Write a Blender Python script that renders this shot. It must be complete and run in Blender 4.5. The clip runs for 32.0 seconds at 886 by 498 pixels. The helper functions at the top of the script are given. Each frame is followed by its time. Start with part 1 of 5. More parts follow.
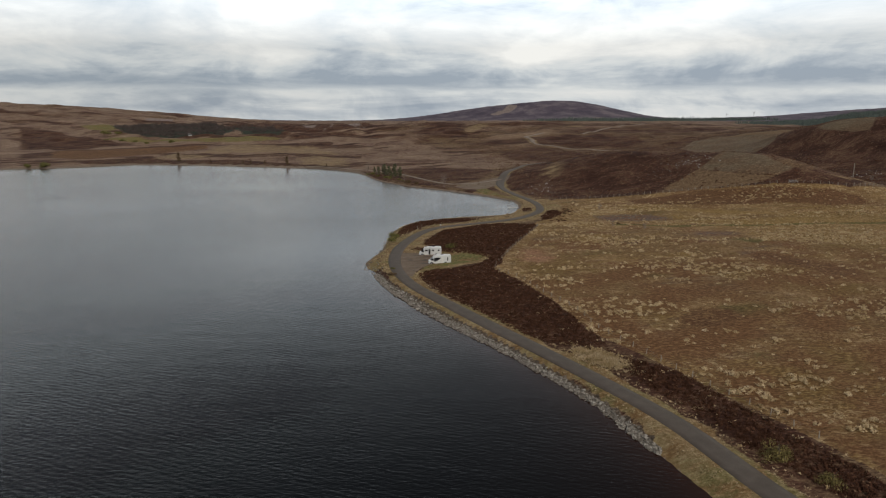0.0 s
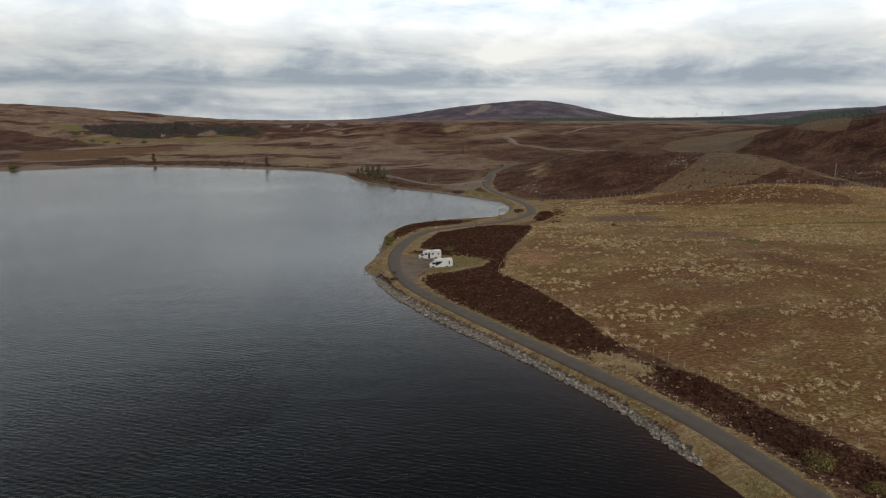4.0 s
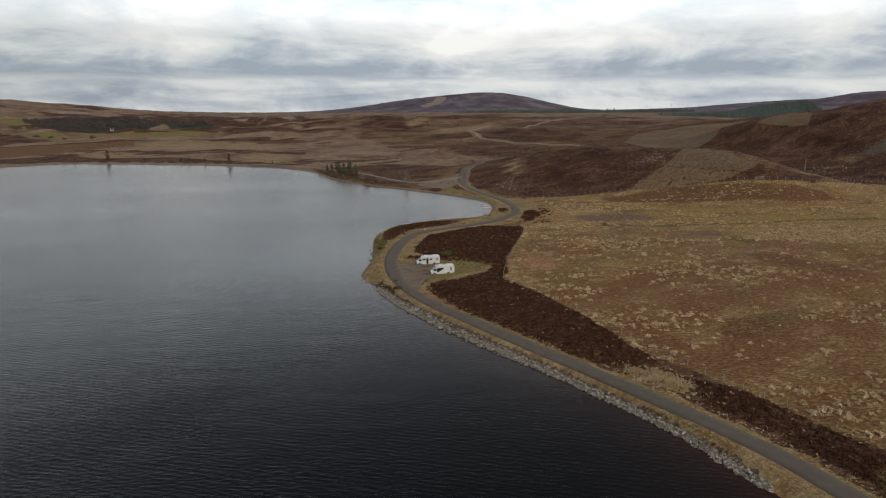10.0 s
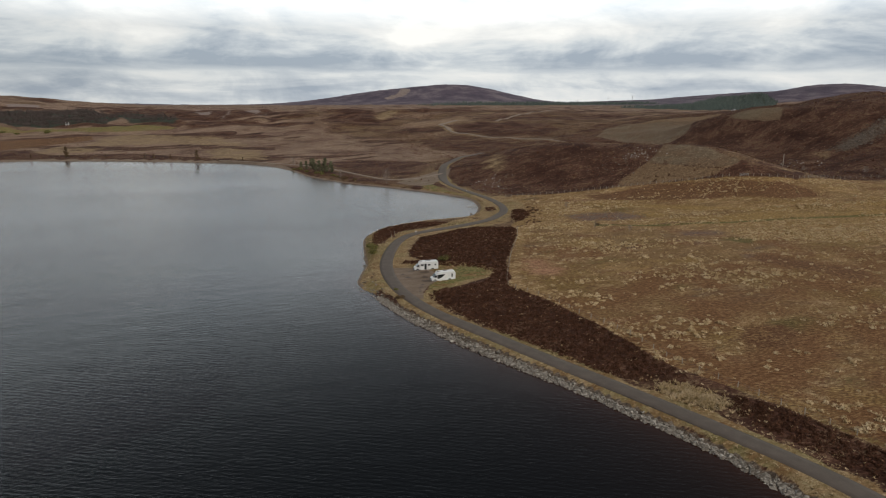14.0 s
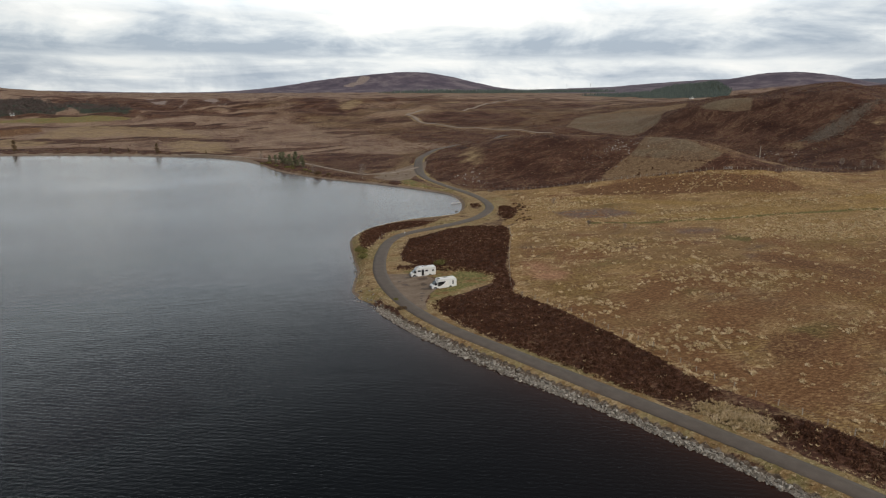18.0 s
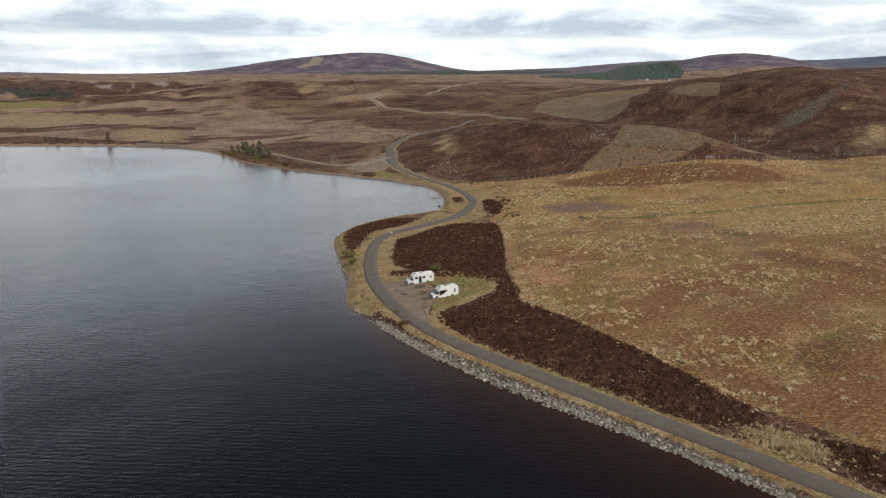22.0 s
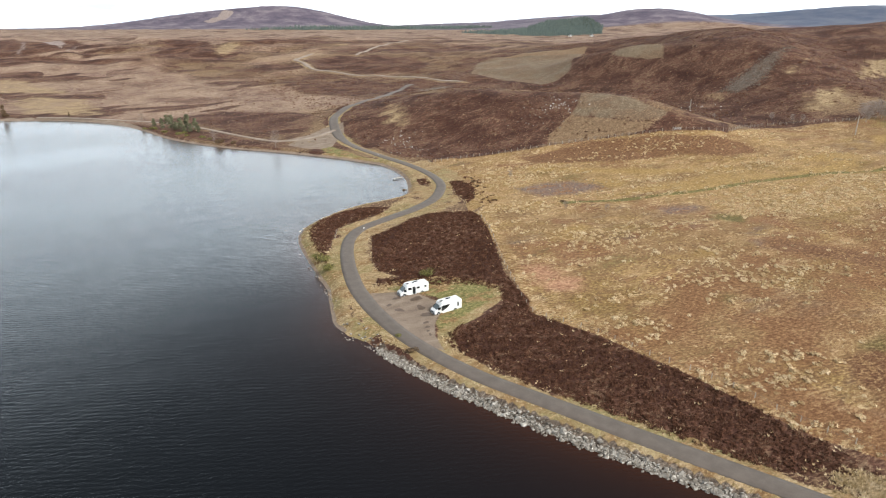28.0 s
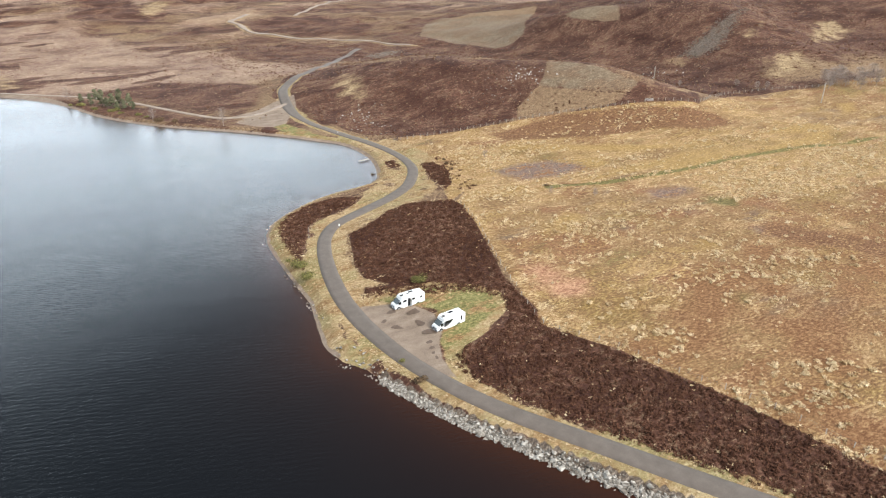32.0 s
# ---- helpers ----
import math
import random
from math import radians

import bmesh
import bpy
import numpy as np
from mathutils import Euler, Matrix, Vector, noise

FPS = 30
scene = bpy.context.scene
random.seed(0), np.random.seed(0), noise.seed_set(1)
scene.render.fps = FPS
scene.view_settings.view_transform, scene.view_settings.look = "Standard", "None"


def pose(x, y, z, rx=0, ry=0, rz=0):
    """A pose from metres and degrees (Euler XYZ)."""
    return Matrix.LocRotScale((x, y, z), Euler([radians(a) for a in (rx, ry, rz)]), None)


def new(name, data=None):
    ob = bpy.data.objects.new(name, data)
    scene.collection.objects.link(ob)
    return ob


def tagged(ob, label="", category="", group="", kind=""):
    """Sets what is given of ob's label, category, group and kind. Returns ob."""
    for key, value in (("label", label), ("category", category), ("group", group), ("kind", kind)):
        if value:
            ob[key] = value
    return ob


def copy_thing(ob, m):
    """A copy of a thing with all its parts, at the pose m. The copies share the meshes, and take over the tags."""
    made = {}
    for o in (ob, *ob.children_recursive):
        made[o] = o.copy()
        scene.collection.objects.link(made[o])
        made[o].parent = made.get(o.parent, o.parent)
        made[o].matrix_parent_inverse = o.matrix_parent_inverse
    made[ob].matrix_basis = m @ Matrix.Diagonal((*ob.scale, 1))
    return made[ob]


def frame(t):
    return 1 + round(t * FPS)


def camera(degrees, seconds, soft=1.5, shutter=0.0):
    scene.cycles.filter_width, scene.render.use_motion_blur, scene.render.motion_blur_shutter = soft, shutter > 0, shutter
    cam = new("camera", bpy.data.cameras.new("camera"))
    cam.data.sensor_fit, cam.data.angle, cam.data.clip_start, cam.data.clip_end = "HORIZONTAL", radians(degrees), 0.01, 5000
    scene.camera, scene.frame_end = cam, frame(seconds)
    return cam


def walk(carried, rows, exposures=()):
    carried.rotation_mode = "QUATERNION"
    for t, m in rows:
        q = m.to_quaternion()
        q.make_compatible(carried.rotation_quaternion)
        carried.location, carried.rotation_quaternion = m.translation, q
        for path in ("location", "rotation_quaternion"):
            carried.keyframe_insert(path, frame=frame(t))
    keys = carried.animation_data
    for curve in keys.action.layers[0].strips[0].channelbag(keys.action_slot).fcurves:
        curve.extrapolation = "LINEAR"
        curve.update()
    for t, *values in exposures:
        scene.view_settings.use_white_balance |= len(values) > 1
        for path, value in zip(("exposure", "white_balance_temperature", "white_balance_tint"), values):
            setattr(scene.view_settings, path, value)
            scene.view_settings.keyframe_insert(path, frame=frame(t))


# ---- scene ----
cam = camera(69.51, 32.0, soft=1.15)
# seconds, x, y, z, tilt from straight down, roll, heading
PATH = [
    (0.0, 0.00, -0.00, 48.50, 77.723, -0.295, 0.000),
    (1.5, -2.93, 1.04, 48.84, 77.695, -0.330, -0.840),
    (3.0, -6.30, 2.54, 48.85, 77.711, -0.296, -1.787),
    (6.0, -12.81, 6.19, 49.93, 77.488, -0.225, -3.722),
    (8.0, -17.37, 8.57, 50.82, 77.275, -0.260, -5.094),
    (10.0, -21.92, 12.30, 51.67, 76.929, -0.245, -6.621),
    (12.0, -26.74, 16.57, 52.81, 76.590, -0.201, -8.259),
    (14.0, -31.29, 21.62, 53.86, 76.208, -0.176, -9.953),
    (17.0, -37.78, 30.63, 55.71, 75.405, -0.122, -12.666),
    (19.0, -42.04, 37.58, 56.99, 74.768, -0.126, -14.597),
    (21.0, -46.00, 44.90, 58.71, 73.919, -0.091, -16.618),
    (23.0, -49.64, 53.00, 60.57, 72.922, -0.005, -18.835),
    (24.0, -51.35, 57.56, 61.50, 72.326, 0.038, -20.017),
    (25.5, -53.58, 64.32, 62.79, 71.388, 0.057, -21.787),
    (28.0, -56.62, 76.52, 64.76, 69.655, 0.123, -24.925),
    (30.0, -58.31, 86.91, 67.08, 67.933, 0.230, -27.602),
    (32.0, -59.56, 97.56, 68.97, 66.063, 0.323, -30.548),
]
walk(cam, [(t, pose(x, y, z, 0, 0, h) @ pose(0, 0, 0, tilt, 0, 0) @ pose(0, 0, 0, 0, 0, roll)) for t, x, y, z, tilt, roll, h in PATH],
     exposures=[(0.0, 0.03, 6550, 10), (9.0, 0.08, 6550, 10), (14.0, 0.20, 6550, 10), (19.0, 0.52, 6550, 10), (24.0, 1.08, 6450, 9), (28.0, 1.71, 6200, 8), (32.0, 2.06, 6080, 8)])

# ---- sky, sun ----
world = bpy.data.worlds.new("overcast_sky")
scene.world = world
world.use_nodes = True
wt = world.node_tree
wt.nodes.clear()


def node(tree, kind, **values):
    n = tree.nodes.new(kind)
    for key, value in values.items():
        if key in n.inputs:
            n.inputs[key].default_value = value
    return n


def maths(tree, op, a, b=None, clamp=False):
    n = tree.nodes.new("ShaderNodeMath")
    n.operation, n.use_clamp = op, clamp
    for i, v in enumerate((a, b)):
        if v is None:
            continue
        if isinstance(v, (int, float)):
            n.inputs[i].default_value = v
        else:
            tree.links.new(v, n.inputs[i])
    return n.outputs[0]


def blend(tree, fac, a, b, how="MIX"):
    n = tree.nodes.new("ShaderNodeMix")
    n.data_type, n.blend_type = "RGBA", how
    for i, v in ((0, fac), (6, a), (7, b)):
        if isinstance(v, (int, float)):
            n.inputs[i].default_value = v
        elif isinstance(v, tuple):
            n.inputs[i].default_value = (*v, 1)
        else:
            tree.links.new(v, n.inputs[i])
    return n.outputs[2]


def ramp(tree, fac, stops):
    n = tree.nodes.new("ShaderNodeValToRGB")
    tree.links.new(fac, n.inputs[0])
    e = n.color_ramp.elements
    while len(e) < len(stops):
        e.new(0.5)
    for el, (p, c) in zip(e, stops):
        el.position = p
        el.color = (*c, 1) if isinstance(c, tuple) else (c, c, c, 1)
    return n.outputs[0]


def noise_tex(tree, vec, scale, detail=4.0, rough=0.55, distort=0.0):
    n = node(tree, "ShaderNodeTexNoise", Scale=scale, Detail=detail, Roughness=rough, Distortion=distort)
    if vec is not None:
        tree.links.new(vec, n.inputs["Vector"])
    return n.outputs[0]


def mapped(tree, vec, scale=(1, 1, 1), loc=(0, 0, 0), rot=(0, 0, 0)):
    n = tree.nodes.new("ShaderNodeMapping")
    n.inputs["Scale"].default_value, n.inputs["Location"].default_value, n.inputs["Rotation"].default_value = scale, loc, rot
    tree.links.new(vec, n.inputs["Vector"])
    return n.outputs[0]


SUN_ELEVATION, SUN_HEADING = radians(42), radians(-150)
co = wt.nodes.new("ShaderNodeTexCoord").outputs["Generated"]
sep = wt.nodes.new("ShaderNodeSeparateXYZ")
wt.links.new(co, sep.inputs[0])
up = maths(wt, "MAXIMUM", sep.outputs[2], 0.0)
# one cloud deck overhead, seen in perspective: it closes up towards the horizon
over = maths(wt, "ADD", up, 0.12)
deck = wt.nodes.new("ShaderNodeCombineXYZ")
wt.links.new(maths(wt, "DIVIDE", sep.outputs[0], over), deck.inputs[0])
wt.links.new(maths(wt, "DIVIDE", sep.outputs[1], over), deck.inputs[1])
deck = deck.outputs[0]
rolls = noise_tex(wt, mapped(wt, deck, (0.8, 1.0, 1.0), (4.3, 1.1, 0.4)), 0.62, 8.0, 0.58, 0.5)
billow = noise_tex(wt, mapped(wt, co, (1.0, 1.0, 2.4), (1.2, 0.3, 2.0)), 6.5, 7.0, 0.58, 0.5)
streaks = noise_tex(wt, mapped(wt, co, (1.0, 1.0, 4.5), (3.2, 5.3, 2.0)), 4.5, 7.0, 0.56, 0.5)
mass = maths(wt, "ADD", maths(wt, "MULTIPLY", rolls, 0.30), maths(wt, "ADD", maths(wt, "MULTIPLY", billow, 0.40), maths(wt, "MULTIPLY", streaks, 0.30)))
uneven = maths(wt, "ADD", up, maths(wt, "MULTIPLY", maths(wt, "SUBTRACT", maths(wt, "ADD", maths(wt, "MULTIPLY", streaks, 0.6), maths(wt, "MULTIPLY", billow, 0.4)), 0.5), 0.07))
# a pale strip of clearer air along the horizon, below a slate-blue shelf of cloud
shelf = ramp(wt, uneven, [(0.0, 0.475), (0.016, 0.50), (0.028, 0.485), (0.035, 0.40), (0.047, 0.385), (0.062, 0.465), (0.085, 0.56), (0.18, 0.56)])
mass = maths(wt, "ADD", mass, maths(wt, "SUBTRACT", shelf, 0.5))
cloud = ramp(wt, mass, [(0.37, (0.28, 0.325, 0.385)), (0.45, (0.44, 0.475, 0.51)), (0.505, (0.58, 0.60, 0.605)), (0.56, (0.67, 0.67, 0.655)), (0.64, (0.82, 0.805, 0.765))])
sky = wt.nodes.new("ShaderNodeTexSky")
sky.sky_type, sky.sun_disc = "NISHITA", False
sky.sun_elevation, sky.sun_rotation = SUN_ELEVATION, -SUN_HEADING
thin = blend(wt, 1.0, sky.outputs[0], (0.08, 0.08, 0.08), "MULTIPLY")
high = ramp(wt, up, [(0.09, (1.0, 1.01, 1.02)), (0.16, (1.60, 1.70, 1.80)), (0.25, (1.36, 1.47, 1.58)), (0.34, (0.62, 0.67, 0.71)), (0.44, (0.21, 0.228, 0.243)), (0.66, (0.115, 0.122, 0.128)), (1.0, (0.20, 0.205, 0.21))])
north = ramp(wt, maths(wt, "ADD", maths(wt, "ADD", maths(wt, "MULTIPLY", sep.outputs[1], 0.47), maths(wt, "MULTIPLY", sep.outputs[0], 0.17)), 0.5), [(0.5, 0.64), (0.86, 0.67), (0.99, 0.80)])
cover_sky = blend(wt, 0.90, thin, blend(wt, 1.0, blend(wt, 1.0, cloud, high, "MULTIPLY"), blend(wt, 1.0, north, (1.42, 1.42, 1.42), "MULTIPLY"), "MULTIPLY"))
bg = node(wt, "ShaderNodeBackground", Strength=1.0)
wt.links.new(cover_sky, bg.inputs[0])
wt.links.new(bg.outputs[0], wt.nodes.new("ShaderNodeOutputWorld").inputs[0])

sun = new("sun", bpy.data.lights.new("sun", "SUN"))
sun.data.energy, sun.data.angle, sun.data.color = 1.8, radians(30), (1.0, 0.935, 0.84)
sun.rotation_euler = Vector((-math.sin(SUN_HEADING) * math.cos(SUN_ELEVATION), math.cos(SUN_HEADING) * math.cos(SUN_ELEVATION),
                             math.sin(SUN_ELEVATION))).to_track_quat("Z", "Y").to_euler()

# ---- the plan: shore, road, tracks ----
SHORE = [(60, -300), (66, -60), (52, 25), (42, 52), (34.2, 73), (30.1, 86.4), (24.7, 101.7), (14, 121), (-0.3, 142.7), (-5.9, 152.1),
         (-10.7, 161.4), (-14.8, 170.1), (-19.1, 182.4), (-21, 190.5), (-24, 195.4), (-25.2, 201.7), (-23.2, 212), (-21.5, 220), (-21.4, 232),
         (-20.9, 246.6), (-20.3, 256.6), (-18.6, 264), (-14.4, 271.8), (-8.9, 277.1), (-0.8, 282.8), (8.4, 287), (24.5, 290.7), (30.2, 295.8),
         (35.6, 309.4), (38.6, 322), (37.6, 344), (30, 356.1), (21, 369.1), (0.6, 392.3)]
SHORE_FAR = [(-21.6, 414.5), (-44.5, 448.6), (-59, 488), (-72, 513), (-98.7, 543), (-135, 559), (-183, 577), (-230, 590), (-288, 597), (-325, 575),
             (-365, 559), (-460, 540), (-640, 500), (-830, 380), (-900, 100), (-860, -250), (-500, -380), (-100, -390)]
ROAD = [(70, -300), (76, -60), (62, 20), (49, 52), (41.3, 70.9), (35.9, 88.5), (29.8, 101.5), (19.6, 120), (8.6, 138.6), (0.5, 153), (-8, 168.6), (-13.4, 184.6),
        (-15.6, 200), (-15.6, 213.1), (-14.3, 223.2), (-12.4, 232.4), (-9.6, 242.4), (-6.2, 250.6), (-1.2, 257.4), (4.8, 261.4), (13, 265.7),
        (23.4, 271.4), (33.5, 279.2), (41, 289.4), (45.4, 298.5), (47.6, 310), (47.8, 322.4), (46, 337.3), (42.6, 352.6), (39.6, 368), (37, 385),
        (36.7, 406.3), (40.1, 430), (46.5, 452), (59, 471), (74, 488), (103, 530), (128, 567), (146, 591), (160, 608)]
TRACK_SHORE = [(38.5, 425), (28, 416), (17, 410.5), (4, 413), (-6, 427), (-17, 449), (-28, 472), (-41, 493), (-55, 509), (-72, 524), (-97, 545), (-118, 556)]
TRACK_FAR = [(206, 603), (194, 622), (183, 643), (166, 671), (145, 691), (126, 717), (112, 738), (107, 756), (108, 788), (104, 808), (134, 851)]
TRACK_RIDGE = [(178, 824), (217, 876), (256, 921), (300, 965)]


def curve_through(points, step=1.5, closed=False):
    """Evenly laid points of a smooth line through the given ones."""
    p = np.array(points, float)
    n = len(p)
    out = []
    for i in range(n if closed else n - 1):
        a, b, c, d = (p[(i + k) % n] if closed else p[min(max(i + k, 0), n - 1)] for k in (-1, 0, 1, 2))
        m = max(2, int(np.linalg.norm(c - b) / step))
        u = np.linspace(0, 1, m, endpoint=False)[:, None]
        k0 = np.linalg.norm(c - b)
        t0 = (c - a) / max(np.linalg.norm(b - a) + k0, 1e-6) * k0
        t1 = (d - b) / max(np.linalg.norm(d - c) + k0, 1e-6) * k0
        out.append((2 * u**3 - 3 * u**2 + 1) * b + (u**3 - 2 * u**2 + u) * t0 + (-2 * u**3 + 3 * u**2) * c + (u**3 - u**2) * t1)
    return np.vstack(out + ([] if closed else [p[-1:]]))


def line_distance(x, y, line, closed=False):
    """Distance of plan points to a line of points."""
    best = np.full(x.shape, 1e12)
    ends = np.roll(line, -1, 0) if closed else line[1:]
    for (ax, ay), (bx, by) in zip(line if closed else line[:-1], ends):
        dx, dy = bx - ax, by - ay
        t = np.clip(((x - ax) * dx + (y - ay) * dy) / (dx * dx + dy * dy + 1e-9), 0, 1)
        best = np.minimum(best, (x - ax - t * dx) ** 2 + (y - ay - t * dy) ** 2)
    return np.sqrt(best)


def inside(x, y, ring):
    hit = np.zeros(x.shape, bool)
    for (ax, ay), (bx, by) in zip(ring, np.roll(ring, -1, 0)):
        if ay != by:
            hit ^= ((ay > y) != (by > y)) & (x < (bx - ax) * (y - ay) / (by - ay) + ax)
    return hit


def patch(x, y, ring, soft):
    """1 well inside the ring, 0 outside, sliding over soft metres on both sides of its edge."""
    d = line_distance(x, y, ring, True)
    return np.clip(0.5 + np.where(inside(x, y, ring), d, -d) / (2 * soft), 0, 1)


def smooth(v, a, b):
    t = np.clip((v - a) / (b - a), 0, 1)
    return t * t * (3 - 2 * t)


def waves(x, y, size, seed):
    """Soft rolling unevenness between about -1 and 1."""
    rng = np.random.RandomState(seed)
    total = np.zeros(np.shape(x))
    for k in range(9):
        a, f, ph = rng.uniform(0, math.tau), rng.uniform(0.6, 1.9) / size, rng.uniform(0, math.tau)
        total = total + np.sin((x * math.cos(a) + y * math.sin(a)) * f * math.tau + ph) / (1 + 0.35 * k)
    return total / 2.6


LAKE = curve_through(SHORE + SHORE_FAR, 4.0, True)
ROAD_LINE = curve_through(ROAD, 1.5)
SHORE_TRACK_LINE = curve_through(TRACK_SHORE, 3.0)
FAR_TRACK_LINE = curve_through(TRACK_FAR, 5.0)
RIDGE_TRACK_LINE = curve_through(TRACK_RIDGE, 6.0)

# hills: x, y, height, reach across, reach along, turn in degrees
HILLS = [(169, 333, 15, 24, 38, 21), (123, 424, 17, 39, 57, 23), (484, 620, 30, 108, 129, 33), (374, 450, 25, 38, 104, -27), (306, 508, 23, 30, 58, 10), (616, 400, 43, 131, 107, 7)]
FAR_HILLS = [(624, 3054, 72, 204, 232, 0), (250, 3176, 62, 256, 184, -9), (1956, 2299, 74, 219, 247, -1), (3532, 2339, 97, 474, 398, -35), (2340, 3085, 52, 529, 377, -31),
             (432, 4132, -69, 913, 527, -16), (-1018, 1610, 46, 400, 296, 2), (141, 1039, 25, 420, 187, -9), (-1929, 1509, 61, 586, 450, 1)]


def bump_sum(x, y, hills):
    z = np.zeros(np.shape(x))
    for cx, cy, h, sx, sy, turn in hills:
        c, s = math.cos(radians(turn)), math.sin(radians(turn))
        u, v = (x - cx) * c + (y - cy) * s, -(x - cx) * s + (y - cy) * c
        z = z + h * np.exp(-0.5 * ((u / sx) ** 2 + (v / sy) ** 2))
    return z


def ground_height(x, y, road=True):
    x, y = np.asarray(x, float), np.asarray(y, float)
    d = line_distance(x, y, LAKE[::2] if x.size > 5000 else LAKE, True)
    wet = inside(x, y, LAKE)
    run = np.where(wet, 0, d)
    north = smooth(y - 0.35 * x, 330, 480)
    slope = 0.048 * (1 - north) + 0.012 * north
    inland = np.maximum(run - 10, 0)
    z = 1.45 * smooth(run, 0, 3.2) + slope * 260 * (1 - np.exp(-inland / 260)) + bump_sum(x, y, HILLS) * smooth(run, 20, 70) + bump_sum(x, y, FAR_HILLS) * smooth(run, 60, 400)
    z = z + smooth(run, 8, 120) * (0.35 * waves(x, y, 45, 3) + 0.12 * waves(x, y, 13, 4)) + smooth(run, 60, 300) * 1.2 * waves(x, y, 160, 5) + smooth(run, 150, 300) * 0.9 * waves(x, y, 48, 6) + 3.2 * waves(x * 0.7, y * 1.5, 105, 7) * smooth(y, 760, 950) * (1 - smooth(x, 60, 260)) * (1 - smooth(y, 1500, 1800))
    z = np.where(wet, -np.minimum(0.16 * d, 5.0), z)
    if road:
        dr = line_distance(x, y, ROAD_LINE[::2] if x.size > 5000 else ROAD_LINE)
        z = np.where((dr < 9) & (y < 450), z + (1.5 - z) * (1 - smooth(y, 380, 450)) * (1 - smooth(dr, 2.6, 7.0)) * smooth(run, 1.0, 3.5), z)
    return z


# ---- materials ----
def material(name):
    m = bpy.data.materials.new(name)
    m.use_nodes = True
    t = m.node_tree
    return m, t, t.nodes["Principled BSDF"]


def world_pos(t):
    return t.nodes.new("ShaderNodeNewGeometry").outputs["Position"]


def bump(t, b, height, strength, dist):
    n = node(t, "ShaderNodeBump", Strength=strength, Distance=dist)
    t.links.new(height, n.inputs["Height"])
    t.links.new(n.outputs[0], b.inputs["Normal"])


def attribute(t, name):
    n = t.nodes.new("ShaderNodeAttribute")
    n.attribute_name = name
    return n.outputs["Fac"]


def threshold(t, value, fuzz, lo=0.42, hi=0.58):
    """A cover's share with a ragged edge."""
    v = maths(t, "ADD", value, maths(t, "MULTIPLY", maths(t, "SUBTRACT", fuzz, 0.5), 0.75))
    n = t.nodes.new("ShaderNodeMapRange")
    n.interpolation_type = "SMOOTHSTEP"
    t.links.new(v, n.inputs[0])
    n.inputs[1].default_value, n.inputs[2].default_value = lo, hi
    return n.outputs[0]


